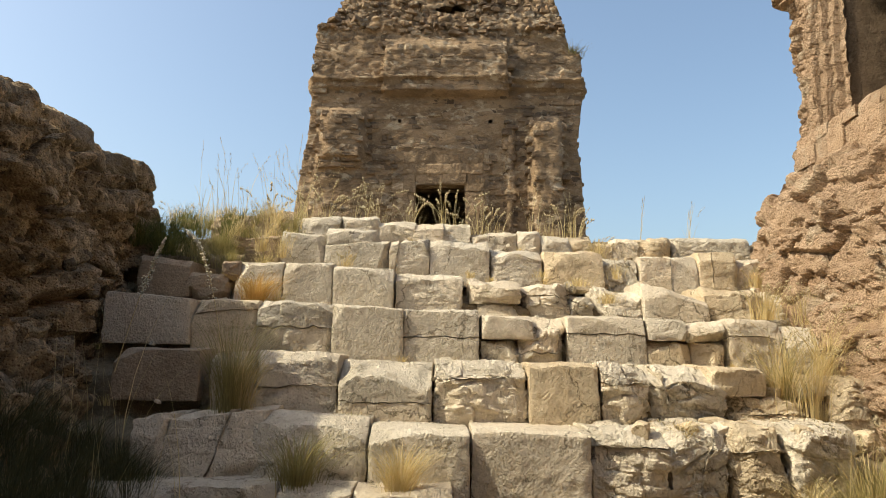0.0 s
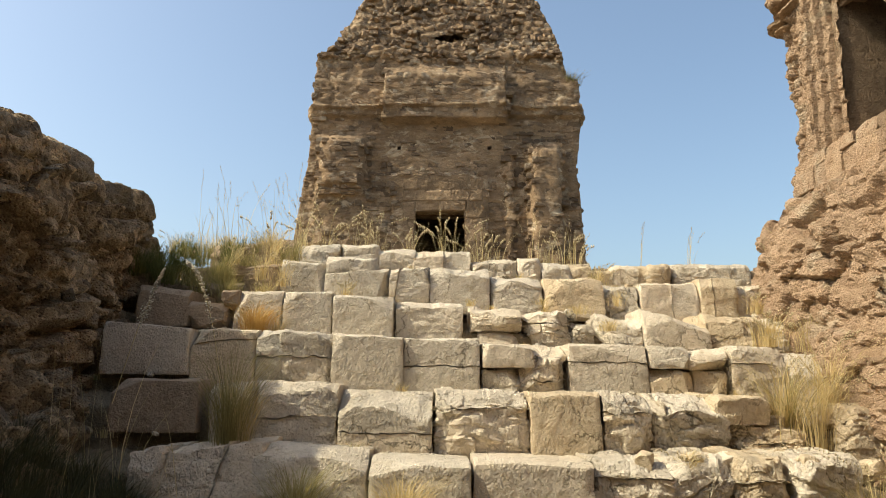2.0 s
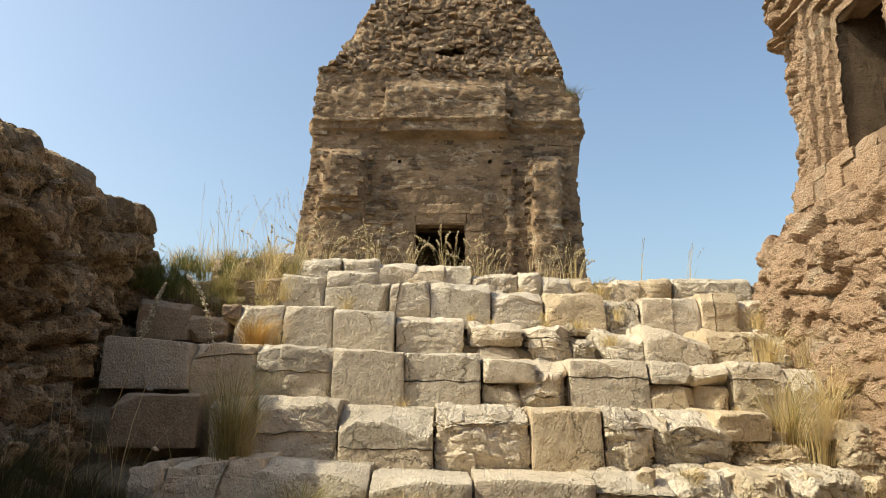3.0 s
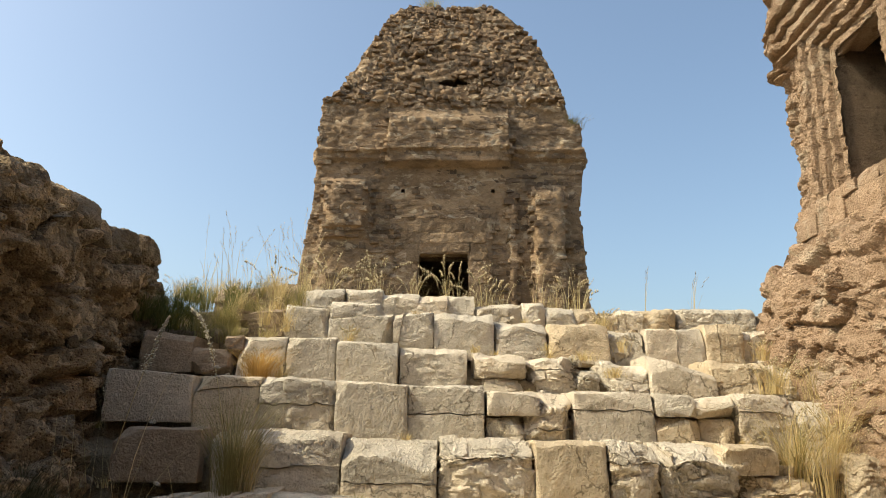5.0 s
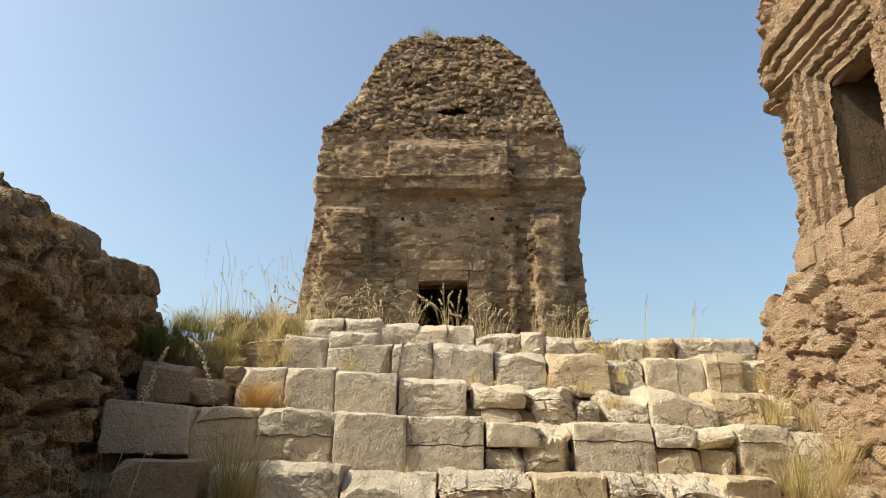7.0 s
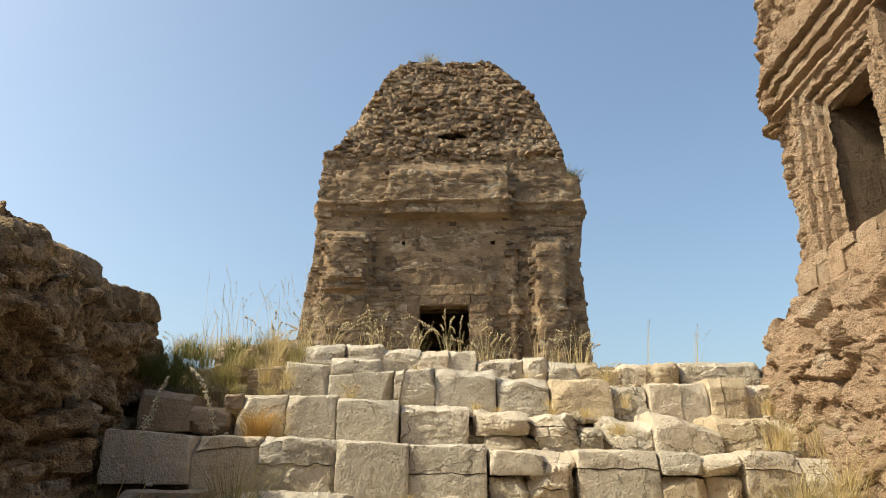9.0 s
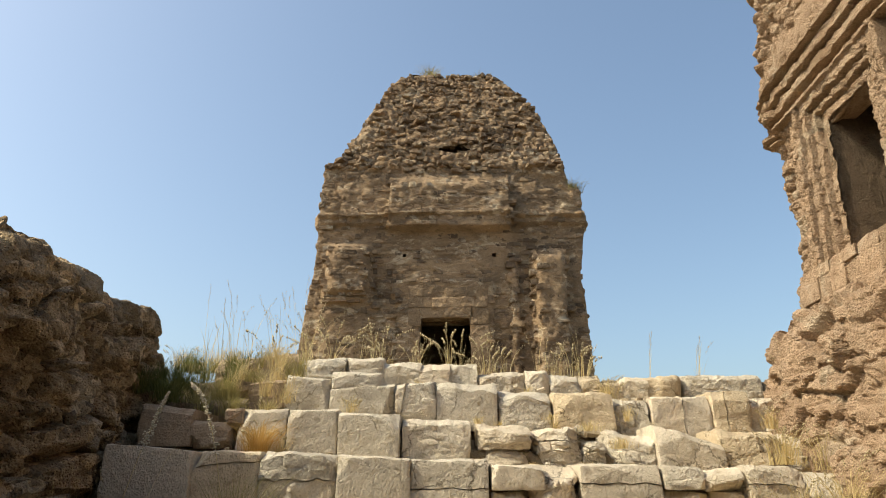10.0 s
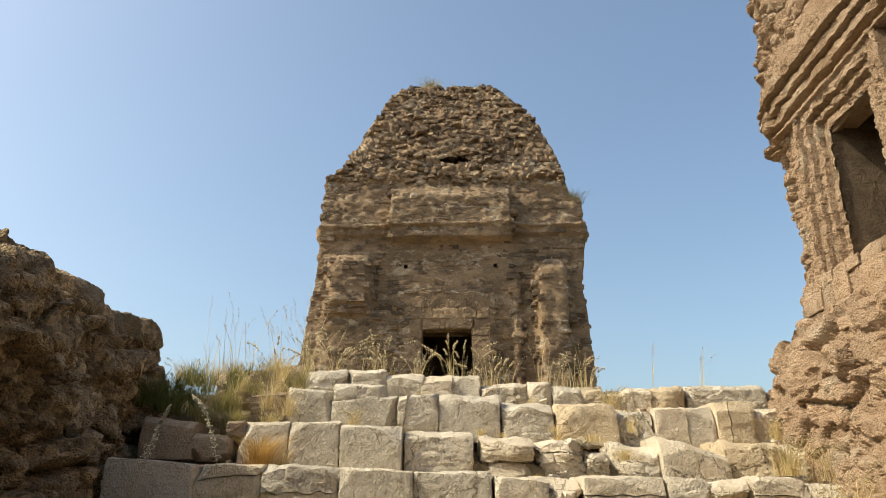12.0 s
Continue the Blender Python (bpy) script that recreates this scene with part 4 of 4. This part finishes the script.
def build_steps():
    thing = new("stone_steps")
    tagged(thing, "stepped courses of worn pale limestone blocks with dry grass between", "steps", kind="structure")
    rs = np.random.RandomState(6)
    for face_y, depth, row in COURSES:
        for n, (x0, x1, z0, z1, slope, worn, rough, crack) in enumerate(row):
            over_other = any(b is not row[n] and b[0] < x1 - 0.1 and b[1] > x0 + 0.1 and b[2] < z0 - 0.05 for b in row)
            w = x1 - x0 - 0.004
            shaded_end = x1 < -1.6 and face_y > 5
            # these take the colour that holds both brown stain and shade
            stain_and_shade = shaded_end and face_y != 6.1
            sunk = 0.0 if over_other else 0.35 if face_y > 8 else 0.01 if shaded_end else 0.12
            h = z1 - z0 + sunk
            dp = depth * rs.uniform(0.94, 1.04)
            seed = int(face_y * 100) + n * 7
            pieces = [()]
            if crack:
                way = np.array([rs.normal(0, 0.02), rs.normal(0, 0.1), 1.0]) if crack > 0 else np.array([1.0, rs.normal(0, 0.1), rs.normal(0, 0.25)])
                way /= np.linalg.norm(way)
                at = -h / 2 + sunk + crack * (h - sunk) if crack > 0 else (-crack - 0.5) * w
                pieces = [((way, at - 0.004),), ((-way, -at - 0.004),)]
            shift, tilt = rs.uniform(-0.02, 0.025), (rs.normal(0, 0.01), 0, rs.normal(0, 0.015))
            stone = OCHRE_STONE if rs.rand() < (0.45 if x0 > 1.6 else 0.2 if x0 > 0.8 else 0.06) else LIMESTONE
            stone = STAINED_SHADED_STONE if stain_and_shade else stone
            for k, clips in enumerate(pieces):
                v, f = worn_stone(w, dp, h, seed, slope, worn, rough, clips)
                v[:, 1] += 0.04 * v[:, 2]
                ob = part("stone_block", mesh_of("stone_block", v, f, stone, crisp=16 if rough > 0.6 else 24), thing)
                ob.location = ((x0 + x1) / 2, face_y + dp / 2 + shift + (rs.uniform(-0.006, 0.008) if k else 0), (z0 - sunk + z1) / 2)
                ob.rotation_euler = tilt
    # packed earth and small stones behind the blocks
    prof = [(4.5, 0.6), (4.84, 0.7), (4.86, 1.14), (5.52, 1.2), (5.54, 1.5), (6.22, 1.58), (6.24, 1.9), (7.02, 2.0), (7.04, 2.28), (7.72, 2.38), (7.74, 2.7), (8.5, 2.85), (8.52, 3.0), (10.2, 3.06)]
    s, yz = np.linspace(0, 1, 150), np.array(prof)
    ln = np.concatenate([[0], np.cumsum(np.linalg.norm(np.diff(yz, axis=0), axis=1))])
    Y, Z = np.interp(s * ln[-1], ln, yz[:, 0]), np.interp(s * ln[-1], ln, yz[:, 1])
    xs = np.linspace(-3.3, 3.6, 170)
    P = np.zeros((len(xs), len(s), 3))
    P[..., 0], P[..., 1], P[..., 2] = xs[:, None], Y[None], Z[None]
    p = P.reshape(-1, 3)
    p[:, 2] -= 0.04 * p[:, 0] + 0.07
    p = p + np.array([0, 0.0, 1.0]) * (0.05 * fractal(p * 3, 4, 91) + 0.05 * (cobbles(p * 8, 93) - 0.5))[:, None]
    part("packed_earth", mesh_of("packed_earth", p, [a[::-1] for a in grid_faces(len(xs), len(s))], SOIL), thing, "packed earth and small stones")


build_steps()


def build_pebbles():
    rs = np.random.RandomState(15)
    kinds = []
    for k in range(6):
        v, f = cut_block((1, 1, 1), 700 + k, 7, 14, 0.13, 0.06, 0.08)
        kinds.append(mesh_of("loose_stone", v, f, LIMESTONE))
    for face_y, depth, row in COURSES[1:]:
        for x0, x1, z0, z1, *_ in row:
            if z0 > min(b[2] for b in row if b[0] < x1 and b[1] > x0) + 0.02:
                continue
            for _ in range(rs.randint(2)):
                r = rs.uniform(0.025, 0.06)
                ob = tagged(new("loose_stone", kinds[rs.randint(6)]), "small broken pale stone lying on the steps", "stone", "loose stones on the steps")
                ob.location = (rs.uniform(x0, x1), face_y - rs.uniform(0.02, 0.09), z0 - 0.02 + r * 0.3)
                ob.rotation_euler = rs.uniform(-0.5, 0.5, 3)
                ob.scale = (r * rs.uniform(0.9, 1.6), r, r * rs.uniform(0.5, 0.9))


build_pebbles()


def build_broken_stones():
    """Broken pieces of the blocks on the ruined end of the lower steps."""
    rs = np.random.RandomState(25)
    label = "broken angular piece of pale limestone lying on the steps"
    for x0, x1, y, z, count in ((1.25, 2.6, 4.95, 1.20, 14), (1.5, 2.7, 5.32, 1.20, 10), (2.3, 2.95, 5.7, 1.42, 9), (2.4, 3.2, 5.35, 1.12, 8), (0.95, 1.5, 7.25, 2.36, 5), (1.6, 2.1, 8.0, 2.74, 5)):
        for _ in range(count):
            r = rs.uniform(0.05, 0.12)
            size = (r * rs.uniform(0.9, 1.7), r * rs.uniform(0.8, 1.3), r * rs.uniform(0.5, 0.9))
            v, f = cut_block(size, rs.randint(9999), 8, 12, 0.12 * r, 0.05 * r, 0.03 * r)
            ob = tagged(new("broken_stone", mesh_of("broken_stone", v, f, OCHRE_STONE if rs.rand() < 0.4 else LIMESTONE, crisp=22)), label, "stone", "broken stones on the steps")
            ob.location = (rs.uniform(x0, x1), y + rs.uniform(-0.12, 0.12), z + 0.1 * size[2])
            ob.rotation_euler = rs.uniform(-0.35, 0.35, 3) * np.array([1, 1, 5])


build_broken_stones()


# ---- grass ----
def grass_tuft(label, at, count, height, spread, lean, material, seed, heads=0.0, width=0.0019, flop=0.5, group="dry grass tufts", plump=1.0):
    """One tuft: thin curved blades from one root, some with pale seed heads."""
    rs = np.random.RandomState(seed)
    verts, faces, hv, hf = [], [], [], []
    for _ in range(count):
        ang, rad = rs.uniform(0, 2 * math.pi), abs(rs.normal(0, 0.35)) * spread
        base = np.array([math.cos(ang) * rad, math.sin(ang) * rad, -0.02])
        hgt = height * rs.uniform(0.45, 1.0)
        out = np.array([math.cos(ang), math.sin(ang), 0]) * rs.uniform(0.02, 0.75) * hgt * flop + np.array([lean[0], lean[1], 0]) * hgt
        out[:2] += rs.normal(0, 0.13 * hgt * min(1.0, flop), 2)
        side = np.array([math.cos(ang + 1.57 + rs.normal(0, 0.8)), math.sin(ang + 1.57), 0])
        wd = width * rs.uniform(0.6, 1.4)
        n0 = len(verts)
        seg = 5
        for k in range(seg + 1):
            u = k / seg
            c = base + np.array([0, 0, hgt * (u - 0.3 * u ** 3 * flop)]) + out * u ** 1.9
            hw = wd * (1 - u) ** 0.6
            if k < seg:
                verts += [c - side * hw, c + side * hw]
            else:
                verts.append(c)
        for k in range(seg - 1):
            faces.append((n0 + 2 * k, n0 + 2 * k + 1, n0 + 2 * k + 3, n0 + 2 * k + 2))
        faces.append((n0 + 2 * seg - 2, n0 + 2 * seg - 1, n0 + 2 * seg))
        if rs.rand() < heads and hgt > height * 0.6:
            for k in range(11):
                u = 0.74 + 0.026 * k
                c = base + np.array([0, 0, hgt * (u - 0.3 * u ** 3 * flop)]) + out * u ** 1.9 + rs.normal(0, 0.005, 3)
                r = np.array([0.0045, 0.0045, 0.011]) * rs.uniform(0.6, 1.2) * plump
                m0 = len(hv)
                for dx, dy, dz in ((1, 0, 0), (-1, 0, 0), (0, 1, 0), (0, -1, 0), (0, 0, 1), (0, 0, -1)):
                    hv.append(c + np.array([dx, dy, dz]) * r)
                hf += [(m0 + a, m0 + b, m0 + t) for a, b in ((0, 2), (2, 1), (1, 3), (3, 0)) for t in (4, 5)]
    ob = new("grass_tuft")
    ob.location = at
    part("foliage", mesh_of("foliage", np.array(verts), faces, material), ob, kind="stuff")
    if hv:
        part("seed_spray", mesh_of("seed_spray", np.array(hv), hf, SEED), ob, "pale seed heads", kind="stuff")
    return tagged(ob, label, "grass", group)


def plume_stalk(line, seed):
    """A lone stalk along a line of places, root first; its upper part a pale fluffy spike."""
    rs = np.random.RandomState(seed)
    pts = np.array(line)
    at = np.linspace(0, 1, len(pts))
    root = pts[0]
    u = np.linspace(0, 1, 40)
    c = np.stack([np.interp(u, at, pts[:, k]) for k in range(3)], 1) - root
    for _ in range(3):
        c[1:-1] = (c[:-2] + c[1:-1] * 2 + c[2:]) / 4
    ob = new("plume_stalk")
    ob.location = root
    v, f = [], []
    for k, q in enumerate(c):
        r = 0.004 * (1 - 0.6 * k / 39)
        v += [q + np.array([r, 0, 0]), q + np.array([-r * 0.5, r * 0.87, 0]), q + np.array([-r * 0.5, -r * 0.87, 0])]
        if k:
            n = 3 * k
            f += [(n - 3 + j, n - 3 + (j + 1) % 3, n + (j + 1) % 3, n + j) for j in range(3)]
    part("stem", mesh_of("stem", np.array(v), f, STRAW), ob)
    v, f = [], []
    for _ in range(230):
        w = rs.uniform(0.4, 1.0)
        q = np.array([np.interp(w, u, c[:, k]) for k in range(3)]) + rs.normal(0, 0.011 * (1.15 - (w - 0.4) * 1.2), 3)
        r = rs.uniform(0.004, 0.010, 3)
        n = len(v)
        for dx, dy, dz in ((1, 0, 0), (-1, 0, 0), (0, 1, 0), (0, -1, 0), (0, 0, 1), (0, 0, -1)):
            v.append(q + np.array([dx, dy, dz]) * r)
        f += [(n + a, n + b, n + t) for a, b in ((0, 2), (2, 1), (1, 3), (3, 0)) for t in (4, 5)]
    part("plume", mesh_of("plume", np.array(v), f, PLUME), ob, "pale fluffy seed plume", kind="stuff")
    return tagged(ob, "lone tall grass stalk with a fluffy pale plume", "grass", "plumed stalks")


STALKS = [[(-1.53, 5.20, 1.56), (-1.56, 5.20, 1.80), (-1.61, 5.20, 2.05), (-1.69, 5.20, 2.33), (-1.76, 5.20, 2.47), (-1.84, 5.20, 2.54)], [(-2.19, 5.00, 1.54), (-2.10, 5.00, 1.89), (-2.05, 5.00, 2.07), (-2.00, 5.00, 2.20), (-1.96, 5.00, 2.34), (-1.91, 5.00, 2.45)]]


def build_grass():
    dry = "tuft of dry yellow grass growing between pale stone blocks"
    rows = [  # x, y, z, blades, height, spread, material, heads, flop
        (-0.24, 4.48, 0.82, 560, 0.56, 0.16, STRAW, 0.0, 1.2), (-0.85, 4.5, 0.84, 480, 0.60, 0.18, DULL_GRASS, 0.0, 1.0),
        (-1.45, 5.15, 1.22, 420, 0.98, 0.16, DULL_GRASS, 0.02, 0.7), (-1.38, 5.18, 1.22, 200, 0.85, 0.12, STRAW, 0.02, 0.7), (-1.70, 6.70, 2.12, 700, 0.52, 0.2, RUST_GRASS, 0.02, 1.2),
        (-1.52, 6.75, 2.12, 120, 0.36, 0.12, STRAW, 0.02, 1.2),
        (1.55, 4.85, 1.10, 260, 0.28, 0.08, STRAW, 0.05, 1.0), (2.52, 5.62, 1.30, 230, 0.95, 0.2, STRAW, 0.1, 1.1), (2.6, 5.66, 1.30, 210, 0.85, 0.22, DULL_GRASS, 0.0, 1.1),
        (2.75, 5.55, 1.25, 170, 1.1, 0.2, STRAW, 0.15, 1.0), (2.95, 5.75, 1.5, 150, 0.9, 0.18, STRAW, 0.12, 1.1), (2.45, 4.25, 0.62, 400, 0.8, 0.22, DULL_GRASS, 0.0, 1.1),
        (2.28, 4.22, 0.64, 420, 0.55, 0.2, DULL_GRASS, 0.0, 1.0), (2.55, 4.32, 0.66, 420, 0.72, 0.22, DULL_GRASS, 0.0, 0.9), (2.42, 4.3, 0.66, 160, 0.8, 0.2, STRAW, 0.05, 0.8),
        (2.75, 4.4, 0.70, 210, 1.0, 0.24, STRAW, 0.12, 1.0), (2.15, 4.45, 0.70, 260, 0.45, 0.12, STRAW, 0.05, 1.0),
        (1.52, 6.78, 2.20, 160, 0.18, 0.16, STRAW, 0.0, 1.3), (1.25, 6.8, 2.36, 140, 0.15, 0.2, STRAW, 0.0, 1.3),
        (1.0, 7.45, 2.52, 60, 0.14, 0.14, STRAW, 0.0, 1.2), (1.75, 7.4, 2.5, 70, 0.25, 0.12, STRAW, 0.1, 0.8),
        (3.15, 7.35, 2.42, 180, 0.32, 0.22, STRAW, 0.1, 1.0), (2.9, 6.6, 2.05, 200, 0.45, 0.25, STRAW, 0.2, 0.8), (3.2, 6.5, 2.0, 160, 0.5, 0.25, STRAW, 0.2, 0.8),
        (-0.62, 5.25, 1.22, 60, 0.14, 0.1, DULL_GRASS, 0.0, 1.3), (0.25, 6.75, 2.42, 80, 0.12, 0.12, STRAW, 0.0, 1.3), (-1.0, 7.45, 2.55, 90, 0.3, 0.12, STRAW, 0.1, 0.8),
        (-0.55, 8.25, 2.85, 70, 0.2, 0.12, DULL_GRASS, 0.0, 1.0), (1.75, 8.2, 2.8, 120, 0.35, 0.2, STRAW, 0.2, 0.7)]
    for i, (x, y, z, n, h, sp, mat, hd, fl) in enumerate(rows):
        grass_tuft(dry, (x, y, z), int(0.9 * n), h, sp, (0.06, -0.05), mat, 100 + i, hd, 0.0021, fl)
    for i, (x, n, h) in enumerate([(-1.62, 7, 0.55), (-1.42, 9, 0.62), (-0.92, 9, 0.6), (-0.8, 7, 0.5), (-0.44, 7, 0.42), (0.0, 12, 0.68), (0.14, 8, 0.55), (0.42, 10, 0.42), (0.54, 6, 0.35), (1.46, 9, 0.5), (1.6, 6, 0.42), (-2.1, 8, 0.6)]):   # seeding clumps behind the top course
        grass_tuft("clump of dry grass with heavy pale seed heads", (x, 8.78, 3.16 - 0.03 * x), n, 1.4 * h, 0.16, (0.03, -0.05), STRAW, 1700 + i, 1.0, 0.0034, 0.8, group="seeding clumps along the top", plump=1.9)
    for i, line in enumerate(STALKS):
        plume_stalk(line, 500 + i)
    rs = np.random.RandomState(9)
    for i in range(46):   # bank of grass on the ledge by the rubble wall
        x, y = rs.uniform(-3.2, -1.6), rs.uniform(7.1, 9.0)
        z = np.interp(y, [7.1, 7.6, 8.4], [2.5, 2.8, 3.22])
        grass_tuft("thick tuft of half-green grass on the ledge above the steps", (x, y, z), 110, rs.uniform(0.2, 0.5), 0.14, (0.05, 0), GREEN_GRASS if x < -2.3 and rs.rand() < 0.7 else DULL_GRASS if rs.rand() < 0.3 else STRAW, 200 + i, 0.02, flop=0.9, group="grass on the ledge")
    for i in range(22):   # growth hanging over the ledge
        x, y = rs.uniform(-3.05, -2.05), rs.uniform(7.15, 7.6)
        grass_tuft("thick tuft of half-green grass on the ledge above the steps", (x, y, 2.5 + (y - 7.15) * 0.5 - (x + 2.05) * 0.25), 150, rs.uniform(0.25, 0.45), 0.2, (0.1, -0.25), GREEN_GRASS if x < -2.5 else DULL_GRASS, 700 + i, 0.0, flop=1.3, group="grass on the ledge")
    for i in range(16):   # tall thin stalks against the sky
        x, y = rs.choice([-2.75, -2.5, -2.45, -1.9, -1.8]) + rs.normal(0, 0.12), rs.uniform(8.3, 8.7)
        grass_tuft("thin tall dry grass stalks on top of the steps", (x, y, 3.15), rs.randint(3, 7), rs.uniform(0.9, 1.5), 0.12, (rs.normal(0, 0.12), 0), STRAW, 740 + i, 0.8, 0.0032, 0.4, group="stalks along the top")
    for i in range(9):    # long thin stalks in front of the rubble wall
        grass_tuft("long thin dry stalks before the rubble wall", (-2.35 + 0.13 * i, rs.uniform(3.7, 4.3), 0.75), 2, rs.uniform(0.6, 1.1), 0.06, (rs.normal(0.08, 0.15), 0), STRAW, 800 + i, 0.0, 0.0022, 0.4, group="stalks by the rubble wall")
    for i in range(8):    # taller single stalks before the dark hollow
        grass_tuft("long thin dry stalks before the rubble wall", (-2.42 + 0.07 * i, 4.75 + 0.05 * (i % 3), 1.05), 2, rs.uniform(0.9, 1.35), 0.05, (rs.normal(0.1, 0.16), 0), STRAW, 1830 + i, 0.35, 0.0026, 0.3, group="stalks by the rubble wall")
    for i, (x, y, z) in enumerate([(3.55, 7.5, 2.95), (3.45, 7.45, 2.85)]):
        grass_tuft("wispy dry bush at the corner of the ruined building", (x, y, z), 16, 0.5, 0.1, (-0.3, 0), STRAW, 840 + i, 0.5, 0.0012, 0.8, group="bushes by the ruined building")
    for i in range(26):   # sprigs in the joints of the steps
        face_y, _, row = COURSES[rs.randint(1, len(COURSES))]
        x0, x1, z0, z1 = row[rs.randint(len(row))][:4]
        low = min(b[2] for b in row if b[0] < x1 and b[1] > x0)
        grass_tuft("little sprig of dry grass in a joint of the steps", (x0, face_y - 0.05, low - 0.02), 45, rs.uniform(0.08, 0.18), 0.08, (0, -0.2), STRAW if rs.rand() < 0.6 else DULL_GRASS, 860 + i, 0.0, flop=1.4, group="sprigs in the joints")
    grass_tuft("small green plant rooted in the rubble wall", (-3.02, 5.35, 2.95), 160, 0.13, 0.12, (0.2, -0.1), GREEN_GRASS, 820, 0, 0.004, 1.3, group="plants in the rubble wall")
    for i in range(58):   # growth at the rubble wall's foot, thickened and darkened to deepen the shade
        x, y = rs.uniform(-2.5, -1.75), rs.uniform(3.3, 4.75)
        grass_tuft("dull green weeds in the shade of the rubble wall, darkened to deepen it", (x, y, 0.55 + (-1.6 - x) * 0.6 + (y - 3.3) * 0.1), 120, rs.uniform(0.25, 0.6), 0.2, (0.1, 0), SHADE_GRASS, 1400 + i, 0.0, flop=1.0, group="weeds by the rubble wall")
    for x, y, z, h in ((-0.5, 19.2, 13.6, 0.6), (3.12, 17.2, 9.1, 0.5), (1.0, 19.1, 13.4, 0.45)):
        grass_tuft("small dry bush growing on the ruined tower top", (x, y, z), 420, h, 0.4, (0, 0), DULL_GRASS, 600 + int(x * 10), 0, 0.005, 1.1, group="bushes on the tower")
    for i in range(44):   # tall stalks along the top of the steps
        x, y = rs.uniform(-2.9, 3.2), rs.uniform(8.7, 9.6)
        if x > 1.4 and rs.rand() < 0.7:
            continue
        grass_tuft("thin tall dry grass stalks on top of the steps", (x, y, 3.1), rs.randint(5, 12), rs.uniform(0.35, 0.95), 0.12, (0.08, 0), STRAW, 300 + i, 0.6, 0.0028, 0.4, group="stalks along the top")


build_grass()

# ---- facing stones of the tower, piece by piece ----
build_tower_stones()
